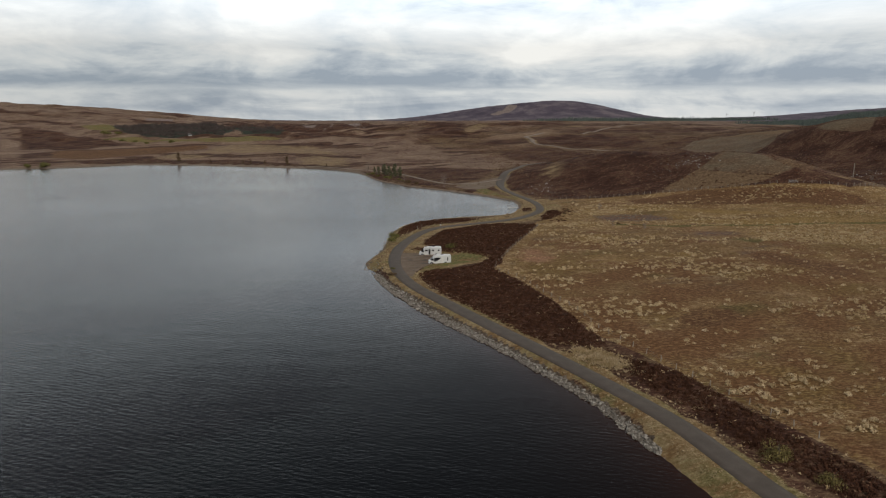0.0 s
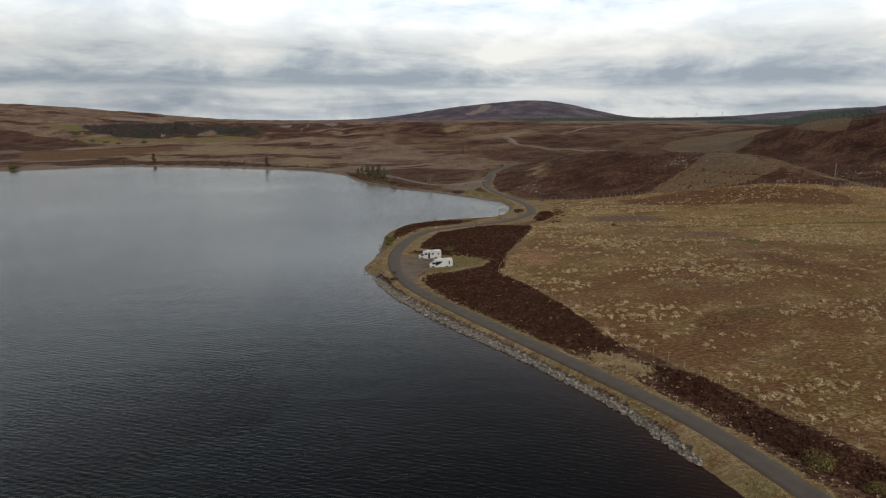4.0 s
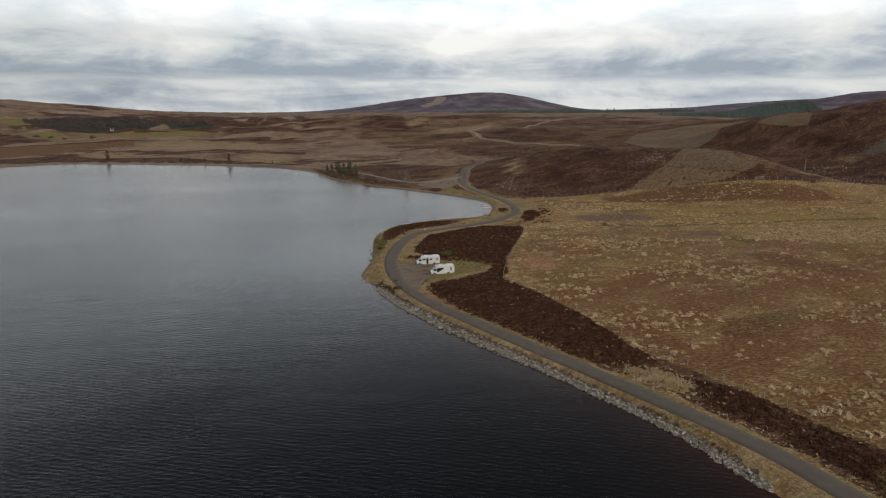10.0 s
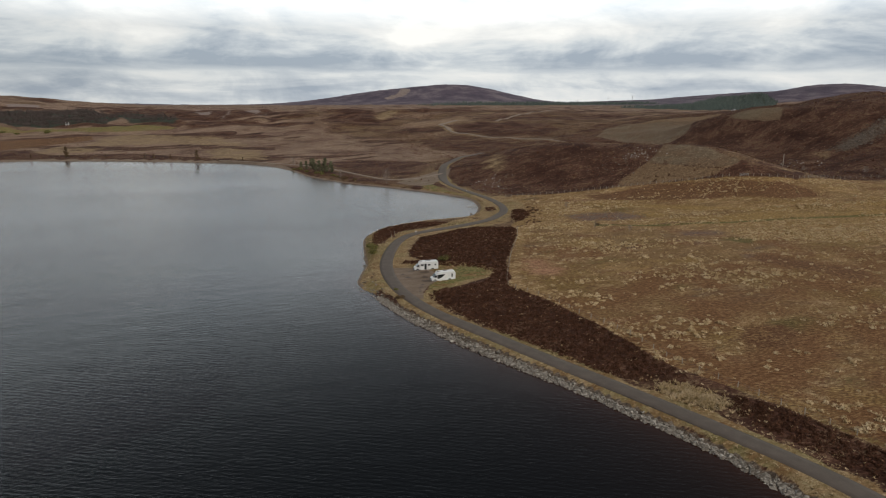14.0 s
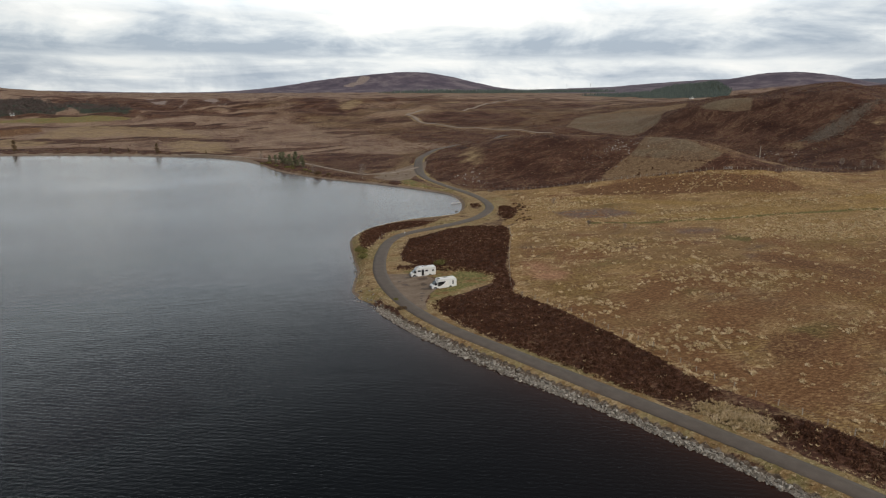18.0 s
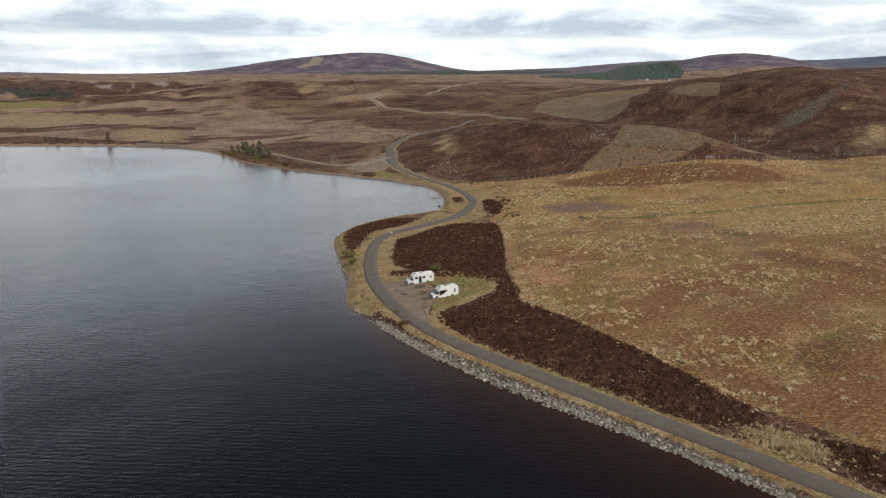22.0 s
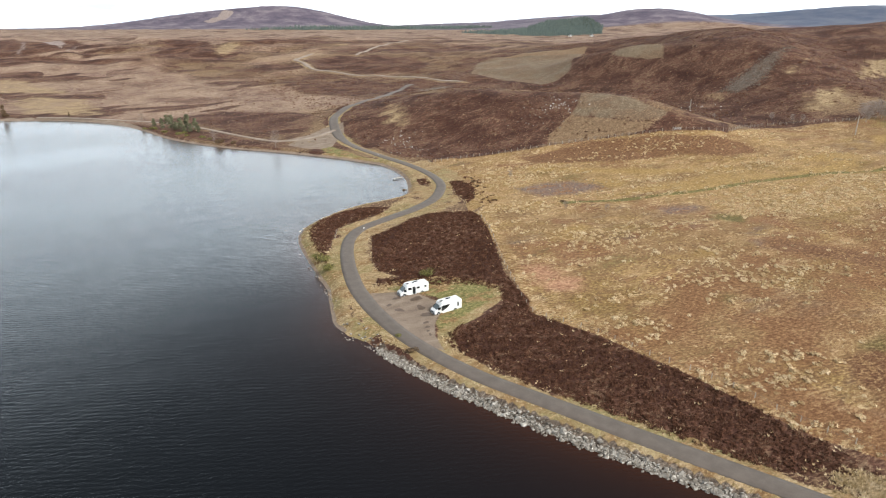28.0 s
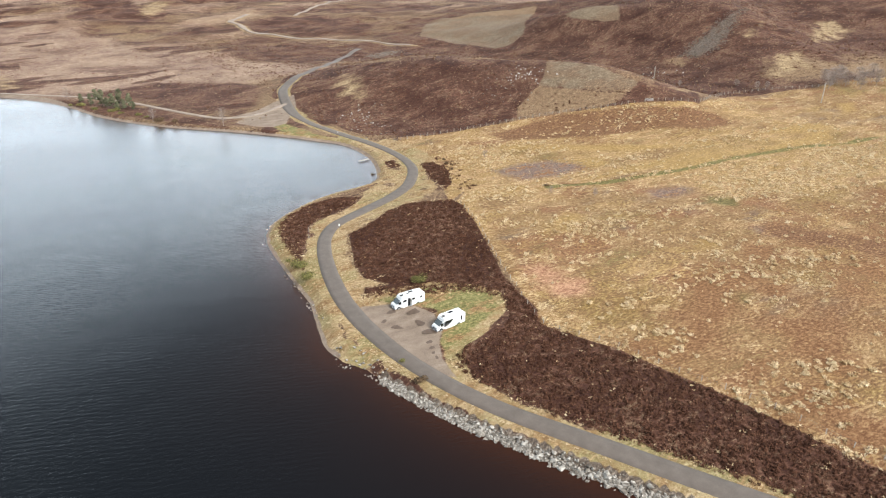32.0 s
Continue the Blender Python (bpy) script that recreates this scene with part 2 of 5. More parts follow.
def ground_material():
    m, t, b = material("moorland")
    p = world_pos(t)
    streak = mapped(t, p, (1.0, 1.9, 1.0), rot=(0, 0, 0.25))
    grain = noise_tex(t, streak, 4.5, 4, 0.65)
    fine = noise_tex(t, streak, 1.1, 6, 0.68)
    mid = noise_tex(t, streak, 0.17, 5, 0.62)
    wide = noise_tex(t, mapped(t, p, (1, 1.6, 1)), 0.020, 5, 0.62, 0.5)
    drift = noise_tex(t, mapped(t, p, (1, 1.3, 1), (31, 7, 0)), 0.045, 5, 0.6, 0.6)
    fuzz = maths(t, "ADD", maths(t, "MULTIPLY", mid, 0.5), maths(t, "MULTIPLY", fine, 0.5))
    rough = maths(t, "ADD", maths(t, "MULTIPLY", fine, 0.65), maths(t, "MULTIPLY", grain, 0.35))
    cells = node(t, "ShaderNodeTexVoronoi", Scale=0.62, Randomness=1.0)
    t.links.new(streak, cells.inputs["Vector"])
    pick = t.nodes.new("ShaderNodeSeparateColor")
    t.links.new(cells.outputs["Color"], pick.inputs[0])
    clump = maths(t, "MULTIPLY", maths(t, "SUBTRACT", 0.62, maths(t, "ADD", cells.outputs["Distance"], maths(t, "MULTIPLY", fine, 0.5))), maths(t, "MULTIPLY", pick.outputs[0], 0.34))
    detail = maths(t, "ADD", maths(t, "ADD", maths(t, "MULTIPLY", maths(t, "SUBTRACT", rough, 0.5), 1.05), 0.50), maths(t, "MAXIMUM", clump, 0.0))
    ragged = maths(t, "ADD", maths(t, "MULTIPLY", mid, 0.5), maths(t, "MULTIPLY", drift, 0.5))
    speck = threshold(t, grain, fine, 0.62, 0.74)
    heath = ramp(t, maths(t, "ADD", maths(t, "MULTIPLY", detail, 0.65), maths(t, "MULTIPLY", drift, 0.35)),
                 [(0.401, (0.026, 0.011, 0.008)), (0.488, (0.060, 0.027, 0.018)), (0.550, (0.108, 0.053, 0.035)), (0.624, (0.22, 0.14, 0.09))])
    heath_specked = blend(t, maths(t, "MULTIPLY", speck, threshold(t, drift, mid, 0.45, 0.65)), heath, (0.27, 0.20, 0.125))
    tuft_spots = noise_tex(t, mapped(t, p, (0.8, 1.3, 1), (21, 5, 0)), 0.48, 3, 0.6, 0.4)
    gap_spots = noise_tex(t, mapped(t, p, (0.8, 1.3, 1), (77, 45, 0)), 0.36, 4, 0.62, 0.5)
    light_spots = maths(t, "MULTIPLY", threshold(t, tuft_spots, grain, 0.565, 0.60), threshold(t, drift, mid, 0.40, 0.55))
    dark_spots = maths(t, "MULTIPLY", threshold(t, gap_spots, grain, 0.555, 0.60), 0.75)
    heath_specked = blend(t, maths(t, "MULTIPLY", light_spots, 0.32), blend(t, maths(t, "MULTIPLY", dark_spots, 0.6), heath_specked, (0.030, 0.013, 0.009)), (0.30, 0.215, 0.135))
    straw = ramp(t, detail, [(0.388, (0.089, 0.048, 0.022)), (0.469, (0.162, 0.093, 0.042)), (0.537, (0.214, 0.132, 0.062)), (0.624, (0.361, 0.255, 0.137))])
    pink = ramp(t, detail, [(0.401, (0.093, 0.040, 0.020)), (0.512, (0.190, 0.095, 0.046)), (0.624, (0.314, 0.196, 0.104))])
    russet = ramp(t, detail, [(0.401, (0.087, 0.040, 0.018)), (0.512, (0.162, 0.082, 0.038)), (0.624, (0.285, 0.177, 0.090))])
    rosy = ramp(t, detail, [(0.401, (0.150, 0.070, 0.042)), (0.512, (0.310, 0.165, 0.098)), (0.624, (0.48, 0.31, 0.19))])
    olive = ramp(t, detail, [(0.401, (0.081, 0.053, 0.015)), (0.512, (0.176, 0.116, 0.035)), (0.624, (0.323, 0.232, 0.087))])
    dun = ramp(t, detail, [(0.401, (0.062, 0.043, 0.034)), (0.512, (0.118, 0.086, 0.066)), (0.624, (0.23, 0.175, 0.125))])
    pasture = blend(t, threshold(t, drift, fuzz, 0.46, 0.62), straw, pink)
    pasture = blend(t, maths(t, "MULTIPLY", threshold(t, wide, fuzz, 0.50, 0.64), 0.60), pasture, olive)
    pasture = blend(t, maths(t, "MULTIPLY", threshold(t, noise_tex(t, mapped(t, p, (1, 2.2, 1), (5, 90, 0)), 0.033, 4, 0.6), fuzz, 0.56, 0.70), 0.7), pasture, dun)
    bleached = ramp(t, detail, [(0.388, (0.142, 0.082, 0.038)), (0.469, (0.261, 0.160, 0.076)), (0.537, (0.342, 0.223, 0.113)), (0.624, (0.532, 0.400, 0.237))])
    golden = ramp(t, detail, [(0.401, (0.135, 0.080, 0.028)), (0.512, (0.255, 0.163, 0.060)), (0.624, (0.43, 0.30, 0.140))])
    moss = ramp(t, detail, [(0.401, (0.060, 0.048, 0.018)), (0.512, (0.120, 0.096, 0.036)), (0.624, (0.24, 0.19, 0.085))])
    tufts = noise_tex(t, mapped(t, p, (0.8, 1.7, 1), (12, 40, 0)), 0.11, 7, 0.66, 0.4)
    pasture = blend(t, maths(t, "MULTIPLY", threshold(t, tufts, grain, 0.53, 0.62), 0.75), pasture, bleached)
    pasture = blend(t, maths(t, "MULTIPLY", threshold(t, noise_tex(t, mapped(t, p, (0.7, 1.5, 1), (70, 20, 0)), 0.07, 6, 0.65, 0.5), fine, 0.57, 0.66), 0.8), pasture, golden)
    pasture = blend(t, maths(t, "MULTIPLY", threshold(t, noise_tex(t, mapped(t, p, (0.7, 1.6, 1), (150, 33, 0)), 0.055, 6, 0.65, 0.5), fine, 0.60, 0.68), 0.7), pasture, moss)
    pasture = blend(t, maths(t, "MULTIPLY", threshold(t, attribute(t, "bleached"), ragged, 0.30, 0.62), 0.76), pasture, blend(t, threshold(t, mid, fine, 0.40, 0.60), golden, bleached))
    pasture = blend(t, maths(t, "MULTIPLY", light_spots, maths(t, "MULTIPLY", threshold(t, tufts, fine, 0.48, 0.56), 0.6)), blend(t, maths(t, "MULTIPLY", dark_spots, 0.4), pasture, (0.085, 0.050, 0.022)), (0.56, 0.44, 0.26))
    moor = blend(t, threshold(t, wide, fuzz, 0.42, 0.58), heath_specked, blend(t, 0.45, straw, dun))
    pale = blend(t, maths(t, "MULTIPLY", dark_spots, 0.55), blend(t, threshold(t, drift, fuzz, 0.44, 0.60), blend(t, 0.6, straw, dun), ramp(t, detail, [(0.40, (0.098, 0.070, 0.043)), (0.512, (0.155, 0.114, 0.074)), (0.624, (0.28, 0.225, 0.16))])), (0.060, 0.042, 0.032))
    meadow = blend(t, maths(t, "MULTIPLY", dark_spots, 0.45), ramp(t, detail, [(0.40, (0.110, 0.068, 0.038)), (0.512, (0.172, 0.112, 0.065)), (0.624, (0.30, 0.215, 0.135))]), (0.075, 0.040, 0.026))
    tawny = blend(t, maths(t, "MULTIPLY", dark_spots, 0.9), ramp(t, detail, [(0.388, (0.150, 0.098, 0.050)), (0.50, (0.270, 0.190, 0.105)), (0.624, (0.46, 0.36, 0.225))]), (0.060, 0.030, 0.020))
    green = blend(t, threshold(t, mid, fine, 0.46, 0.66), ramp(t, detail, [(0.401, (0.082, 0.078, 0.026)), (0.512, (0.158, 0.145, 0.055)), (0.612, (0.27, 0.235, 0.11))]), straw)
    verge = blend(t, maths(t, "MULTIPLY", threshold(t, drift, fine, 0.44, 0.58), 0.66), blend(t, threshold(t, mid, fine, 0.42, 0.66), ramp(t, detail, [(0.401, (0.150, 0.104, 0.044)), (0.500, (0.280, 0.200, 0.108)), (0.599, (0.49, 0.38, 0.25))]), straw), green)
    stone = ramp(t, detail, [(0.401, (0.048, 0.036, 0.028)), (0.512, (0.108, 0.083, 0.065)), (0.612, (0.25, 0.203, 0.162))])
    gravel = ramp(t, maths(t, "ADD", maths(t, "MULTIPLY", grain, 0.5), maths(t, "MULTIPLY", mid, 0.5)), [(0.35, (0.130, 0.096, 0.072)), (0.500, (0.195, 0.149, 0.115)), (0.65, (0.28, 0.226, 0.18))])
    # purple heather of the far hills, greyed by distance haze put into the colour
    hazy_heather = ramp(t, maths(t, "ADD", maths(t, "MULTIPLY", noise_tex(t, p, 0.012, 6, 0.65), 0.7), maths(t, "MULTIPLY", mid, 0.3)), [(0.40, (0.070, 0.058, 0.080)), (0.5, (0.110, 0.090, 0.115)), (0.60, (0.18, 0.15, 0.165))])
    scar = ramp(t, detail, [(0.401, (0.15, 0.115, 0.105)), (0.512, (0.24, 0.19, 0.17)), (0.612, (0.34, 0.28, 0.25))])
    ash = blend(t, threshold(t, mid, fine, 0.5, 0.62), ramp(t, detail, [(0.401, (0.085, 0.054, 0.042)), (0.512, (0.150, 0.100, 0.080)), (0.624, (0.28, 0.21, 0.165))]), pink)
    ling = blend(t, threshold(t, mid, fine, 0.52, 0.66), blend(t, 0.35, russet, heath), blend(t, 0.5, russet, straw))
    wet = ramp(t, detail, [(0.401, (0.062, 0.052, 0.018)), (0.512, (0.120, 0.102, 0.034)), (0.624, (0.25, 0.205, 0.085))])
    floor_ = ramp(t, fuzz, [(0.407, (0.030, 0.038, 0.030)), (0.593, (0.055, 0.064, 0.048))])
    bands = noise_tex(t, mapped(t, p, (0.55, 1.0, 1), rot=(0, 0, -0.18)), 0.017, 8, 0.62, 0.5)
    rough_moor = blend(t, threshold(t, noise_tex(t, mapped(t, p, (0.8, 0.8, 1), (60, 3, 0)), 0.024, 7, 0.6, 0.4), fuzz, 0.47, 0.56), blend(t, 0.8, straw, ramp(t, detail, [(0.388, (0.150, 0.098, 0.074)), (0.50, (0.250, 0.174, 0.136)), (0.624, (0.40, 0.315, 0.255))])), ramp(t, detail, [(0.388, (0.088, 0.050, 0.039)), (0.50, (0.155, 0.095, 0.074)), (0.624, (0.32, 0.225, 0.172))]))
    rough_moor = blend(t, maths(t, "MULTIPLY", light_spots, 0.6), blend(t, maths(t, "MULTIPLY", dark_spots, 0.5), rough_moor, (0.085, 0.048, 0.034)), (0.46, 0.36, 0.26))
    layered = maths(t, "MULTIPLY", threshold(t, bands, fuzz, 0.53, 0.555), attribute(t, "far"))
    clumps = noise_tex(t, mapped(t, p, (0.8, 0.9, 1), (9, 61, 0)), 0.026, 9, 0.66, 0.5)
    tussocky = maths(t, "MULTIPLY", threshold(t, clumps, fine, 0.50, 0.60), attribute(t, "far"))
    c = blend(t, layered, moor, heath_specked)
    # the blue cover is distance haze painted onto the farthest hills
    for name, colour in (("field", blend(t, maths(t, "MULTIPLY", tussocky, 0.62), blend(t, attribute(t, "far"), pasture, rough_moor), heath_specked)), ("heather", heath_specked), ("pale", pale), ("meadow", meadow), ("dull", ash), ("golden", golden), ("moss", moss), ("bracken", russet), ("ling", ling), ("rosy", rosy), ("flush", wet), ("hazy_heather", hazy_heather), ("straw", tawny), ("scar", scar), ("blue", ramp(t, noise_tex(t, p, 0.006, 6, 0.65), [(0.40, (0.070, 0.084, 0.125)), (0.60, (0.110, 0.118, 0.150))])), ("verge", verge), ("green", green),
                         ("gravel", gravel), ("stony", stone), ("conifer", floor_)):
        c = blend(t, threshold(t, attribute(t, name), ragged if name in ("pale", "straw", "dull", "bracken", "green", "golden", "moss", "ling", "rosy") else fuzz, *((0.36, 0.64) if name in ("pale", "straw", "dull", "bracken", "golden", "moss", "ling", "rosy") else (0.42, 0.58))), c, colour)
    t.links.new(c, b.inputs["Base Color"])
    b.inputs["Roughness"].default_value = 0.95
    b.inputs["Specular IOR Level"].default_value = 0.12
    bump(t, b, detail, 0.42, 0.4)
    return m


def water_material():
    m, t, b = material("peaty_water")
    p = world_pos(t)
    shallow = attribute(t, "shallow")
    c = blend(t, shallow, (0.0024, 0.0034, 0.0046), (0.042, 0.0122, 0.0032))
    t.links.new(c, b.inputs["Base Color"])
    b.inputs["Roughness"].default_value = 0.07
    b.inputs["IOR"].default_value = 1.31
    ripple = noise_tex(t, mapped(t, p, (0.45, 1.0, 1.0), rot=(0, 0, 0.5)), 1.7, 5, 0.58, 0.3)
    swell = noise_tex(t, mapped(t, p, (0.35, 1.0, 1.0), rot=(0, 0, 0.5)), 0.16, 3, 0.5)
    gust = noise_tex(t, mapped(t, p, (0.5, 1.0, 1.0), rot=(0, 0, 0.45)), 0.016, 3, 0.5)
    chop = noise_tex(t, mapped(t, p, (0.5, 1.0, 1.0), rot=(0, 0, 0.62)), 3.6, 3, 0.5, 0.2)
    crests = node(t, "ShaderNodeTexWave", Scale=0.32, Distortion=5.0, Detail=2.5)
    crests.inputs["Detail Scale"].default_value = 0.9
    crests.bands_direction = "Y"
    t.links.new(mapped(t, p, (0.7, 1.0, 1.0), rot=(0, 0, 0.5)), crests.inputs["Vector"])
    ripple = maths(t, "ADD", maths(t, "ADD", maths(t, "MULTIPLY", ripple, 0.8), maths(t, "MULTIPLY", crests.outputs["Fac"], 0.125)), maths(t, "MULTIPLY", chop, 0.45))
    h = maths(t, "ADD", maths(t, "MULTIPLY", ripple, maths(t, "ADD", 0.35, gust)), maths(t, "MULTIPLY", swell, 0.7))
    # the wind comes over the road bank: the water close under it lies calmer
    bump(t, b, maths(t, "MULTIPLY", h, attribute(t, "open_water")), 0.32, 0.35)
    return m


def asphalt_material():
    m, t, b = material("worn_asphalt")
    p = world_pos(t)
    g = noise_tex(t, p, 9.0, 4, 0.6)
    w = noise_tex(t, p, 0.5, 5, 0.6)
    c = ramp(t, maths(t, "ADD", maths(t, "MULTIPLY", g, 0.4), maths(t, "MULTIPLY", w, 0.6)),
             [(0.30, (0.070, 0.055, 0.044)), (0.5, (0.096, 0.076, 0.062)), (0.70, (0.128, 0.102, 0.084))])
    t.links.new(c, b.inputs["Base Color"])
    b.inputs["Roughness"].default_value = 0.75
    bump(t, b, g, 0.4, 0.02)
    return m


def track_material():
    m, t, b = material("pale_gravel")
    p = world_pos(t)
    g = noise_tex(t, p, 2.5, 5, 0.65)
    w = noise_tex(t, p, 0.2, 4, 0.6)
    c = ramp(t, maths(t, "ADD", maths(t, "MULTIPLY", g, 0.5), maths(t, "MULTIPLY", w, 0.5)),
             [(0.32, (0.14, 0.104, 0.077)), (0.5, (0.225, 0.175, 0.135)), (0.68, (0.32, 0.265, 0.215))])
    t.links.new(c, b.inputs["Base Color"])
    b.inputs["Roughness"].default_value = 0.9
    bump(t, b, g, 0.5, 0.05)
    return m


GRAVEL = track_material()
MOOR, WATER, ASPHALT = ground_material(), water_material(), asphalt_material()


def stepped(low, high, fine_low, fine_high, fine, grow):
    """Grid lines: evenly close in the middle, wider with the distance from it."""
    mid = list(np.arange(fine_low, fine_high + 0.01, fine))
    left, right = [], []
    v, s = fine_low, fine
    while v > low:
        s *= grow
        v -= s
        left.append(v)
    v, s = mid[-1], fine
    while v < high:
        s *= grow
        v += s
        right.append(v)
    return np.array(left[::-1] + mid + right)


def grid_mesh(name, xs, ys, zs):
    nx, ny = len(xs), len(ys)
    x, y = np.meshgrid(xs, ys)
    v = np.stack([x, y, zs], -1).reshape(-1, 3).astype(np.float32)
    i = (np.arange(ny - 1)[:, None] * nx + np.arange(nx - 1)[None, :]).ravel()
    f = np.stack([i, i + 1, i + nx + 1, i + nx], 1).astype(np.int32)
    return raw_mesh(name, v, f)


def raw_mesh(name, v, f):
    """A mesh from arrays of corners and of faces with the same number of corners each."""
    me = bpy.data.meshes.new(name)
    k = f.shape[1]
    me.vertices.add(len(v))
    me.vertices.foreach_set("co", np.ascontiguousarray(v, np.float32).ravel())
    me.loops.add(f.size)
    me.loops.foreach_set("vertex_index", np.ascontiguousarray(f, np.int32).ravel())
    me.polygons.add(len(f))
    me.polygons.foreach_set("loop_start", np.arange(0, f.size, k, dtype=np.int32))
    me.update(calc_edges=True)
    return me


def give(me, name, values):
    me.attributes.new(name, "FLOAT", "POINT").data.foreach_set("value", np.ascontiguousarray(values, np.float32).ravel())


# ---- ground ----
gx = stepped(-2600, 3600, -45, 130, 1.0, 1.0115)
gy = stepped(-320, 4300, 60, 340, 1.0, 1.0115)
X, Y = np.meshgrid(gx, gy)
Z = ground_height(X, Y)
ground_mesh = grid_mesh("ground", gx, gy, Z)
ground_mesh.polygons.foreach_set("use_smooth", np.ones(len(ground_mesh.polygons), bool))
ground_mesh.materials.append(MOOR)
ground = tagged(new("ground", ground_mesh), "brown heather moor and straw-coloured rough grass", "ground", kind="structure")

RINGS = {}


def area(kind, *corners):
    """One patch of ground cover, by its corners in the plan."""
    RINGS.setdefault(kind, []).append(np.array(corners, float))


area("heather", (0, 249), (6, 251), (17, 259), (25, 262), (33, 259), (38, 257), (38, 253), (33, 237), (26, 219), (20, 204), (18, 190), (15, 185), (12, 192), (14, 198), (10, 203), (1, 208), (-11, 214), (-9, 218), (-3, 216), (-7, 223), (-6, 231))
area("heather", (-6, 185), (1, 186), (8, 188), (14, 192), (15, 183), (18, 177), (22, 169), (25, 158), (28, 149), (33, 124), (33, 117), (29, 121), (21, 125), (14, 133), (9, 144), (4, 151), (0, 159), (-4, 170), (-7, 178))
area("heather", (-16, 268), (-12, 271), (-1, 278), (8, 280), (16, 277), (11, 271), (4, 267), (-4, 264), (-8, 260), (-12, 250), (-16, 242), (-18, 234), (-19, 243), (-18, 250), (-17, 260))
area("heather", (34, 117), (42, 110), (47, 96), (51, 86), (55, 76), (64, 40), (58, 40), (48, 73), (43, 82), (41, 90), (37, 98), (34, 108))
area("heather", (36, 442), (60, 490), (88, 466), (109, 421), (146, 391), (154, 358), (142, 344), (112, 324), (69, 335), (50, 350), (46, 363), (43, 403))
area("heather_far", (-30, 876), (-16, 948), (17, 980), (43, 898), (18, 861))
area("heather_far", (-453, 1321), (-400, 1500), (-273, 1600), (-80, 987), (-152, 937), (-217, 931), (-214, 879), (-332, 1052))
area("heather_hill", (-296, 600), (-331, 672), (-307, 684), (-270, 628), (-170, 605), (-113, 566), (-115, 554), (-207, 590))
area("heather_far", (-26, 426), (-8, 425), (5, 408), (13, 396), (4, 394), (-12, 408))
area("heather_far", (-57, 492), (-40, 488), (-20, 450), (-8, 425), (-24, 424), (-46, 458))
area("heather_far", (59, 619), (95, 689), (135, 666), (136, 623), (111, 584), (78, 591))
area("heather_far", (121, 802), (155, 830), (234, 785), (233, 727), (199, 675), (146, 700), (120, 742))
area("heather_far", (-64, 508), (-44, 519), (-8, 537), (36, 502), (44, 476), (26, 424), (-3, 428), (-28, 481), (-46, 498))
area("heather_far", (-56, 491), (-44, 489), (-24, 457), (-6, 424), (0, 407), (18, 400), (18, 387), (-1, 396), (-32, 435), (-49, 463))
area("heather_hill", (-297, 604), (-326, 660), (-265, 630), (-199, 630), (-124, 572), (-95, 549), (-159, 573))
area("heather_hill", (175, 306), (182, 284), (200, 300), (190, 318))
area("heather_far", (252, 518), (266, 525), (347, 623), (391, 667), (440, 600), (440, 470), (358, 400), (317, 381), (294, 378), (262, 400), (255, 450))
area("heather_hill", (205, 345), (262, 362), (284, 375), (309, 360), (302, 341), (282, 331), (270, 318), (262, 300), (240, 320))
area("heather_hill", (172, 309), (175, 300), (181, 290), (164, 296), (146, 305), (159, 305))
area("heather_far", (-744, 1138), (-629, 1072), (-473, 907), (-381, 824), (-446, 800), (-499, 756))
area("heather_far", (-472, 713), (-415, 781), (-316, 839), (-233, 853), (-321, 796), (-348, 709), (-424, 639))
area("heather_hill", (397, 393), (440, 428), (470, 420), (403, 345), (371, 343), (330, 340), (321, 352))
area("heather_hill", (172, 312), (176, 299), (181, 287), (167, 294), (150, 303), (164, 309))
area("heather_hill", (113, 417), (120, 420), (150, 372), (154, 358), (146, 350), (137, 342), (130, 350), (120, 376), (111, 395))
area("heather_hill", (61, 630), (84, 664), (140, 636), (155, 599), (121, 560), (93, 557), (70, 595))
area("heather_far", (-37, 933), (-19, 1028), (16, 1090), (38, 990), (37, 911), (8, 892))
area("heather_far", (-223, 913), (-212, 932), (-153, 939), (-45, 872), (-46, 847), (-148, 881), (-175, 870), (-210, 884))
area("heather_hill", (-214, 818), (-172, 844), (-143, 836), (-136, 815), (-165, 794), (-202, 807))
area("heather_hill", (-159, 686), (-82, 663), (-81, 633), (-150, 660))
area("heather_hill", (-357, 625), (-308, 664), (-295, 628), (-216, 631), (-138, 586), (-112, 553), (-216, 590), (-327, 590))
area("heather_hill", (-576, 961), (-551, 998), (-420, 840), (-432, 774), (-463, 766))
area("heather_hill", (446, 426), (456, 409), (372, 362), (331, 334), (320, 342), (294, 336), (268, 323), (260, 304), (189, 308), (252, 369), (270, 340), (306, 358), (363, 377))
area("heather_hill", (-71, 513), (-57, 498), (-29, 462), (-2, 410), (4, 390), (-24, 424), (-54, 472))
area("field", (15, 184), (38, 255), (52, 268), (58, 290), (68, 333), (89, 328), (111, 322), (132, 313), (149, 302), (163, 296), (184, 286), (225, 300), (270, 285), (420, 270), (420, -60), (110, -60), (70, 40), (55, 80), (42, 110), (31, 131), (25, 158))
area("field", (36, 256), (45, 277), (51, 300), (53, 325), (60, 338), (70, 335), (60, 290), (54, 268))
area("pale", (156, 360), (162, 350), (166, 337), (168, 319), (171, 311), (164, 308), (152, 313), (143, 327), (136, 340), (144, 347))
area("pale", (236, 645), (267, 691), (300, 714), (342, 701), (391, 667), (347, 623), (266, 525), (252, 520), (239, 525), (236, 582))
area("pale", (293, 510), (309, 502), (321, 481), (303, 458), (297, 469), (290, 494))
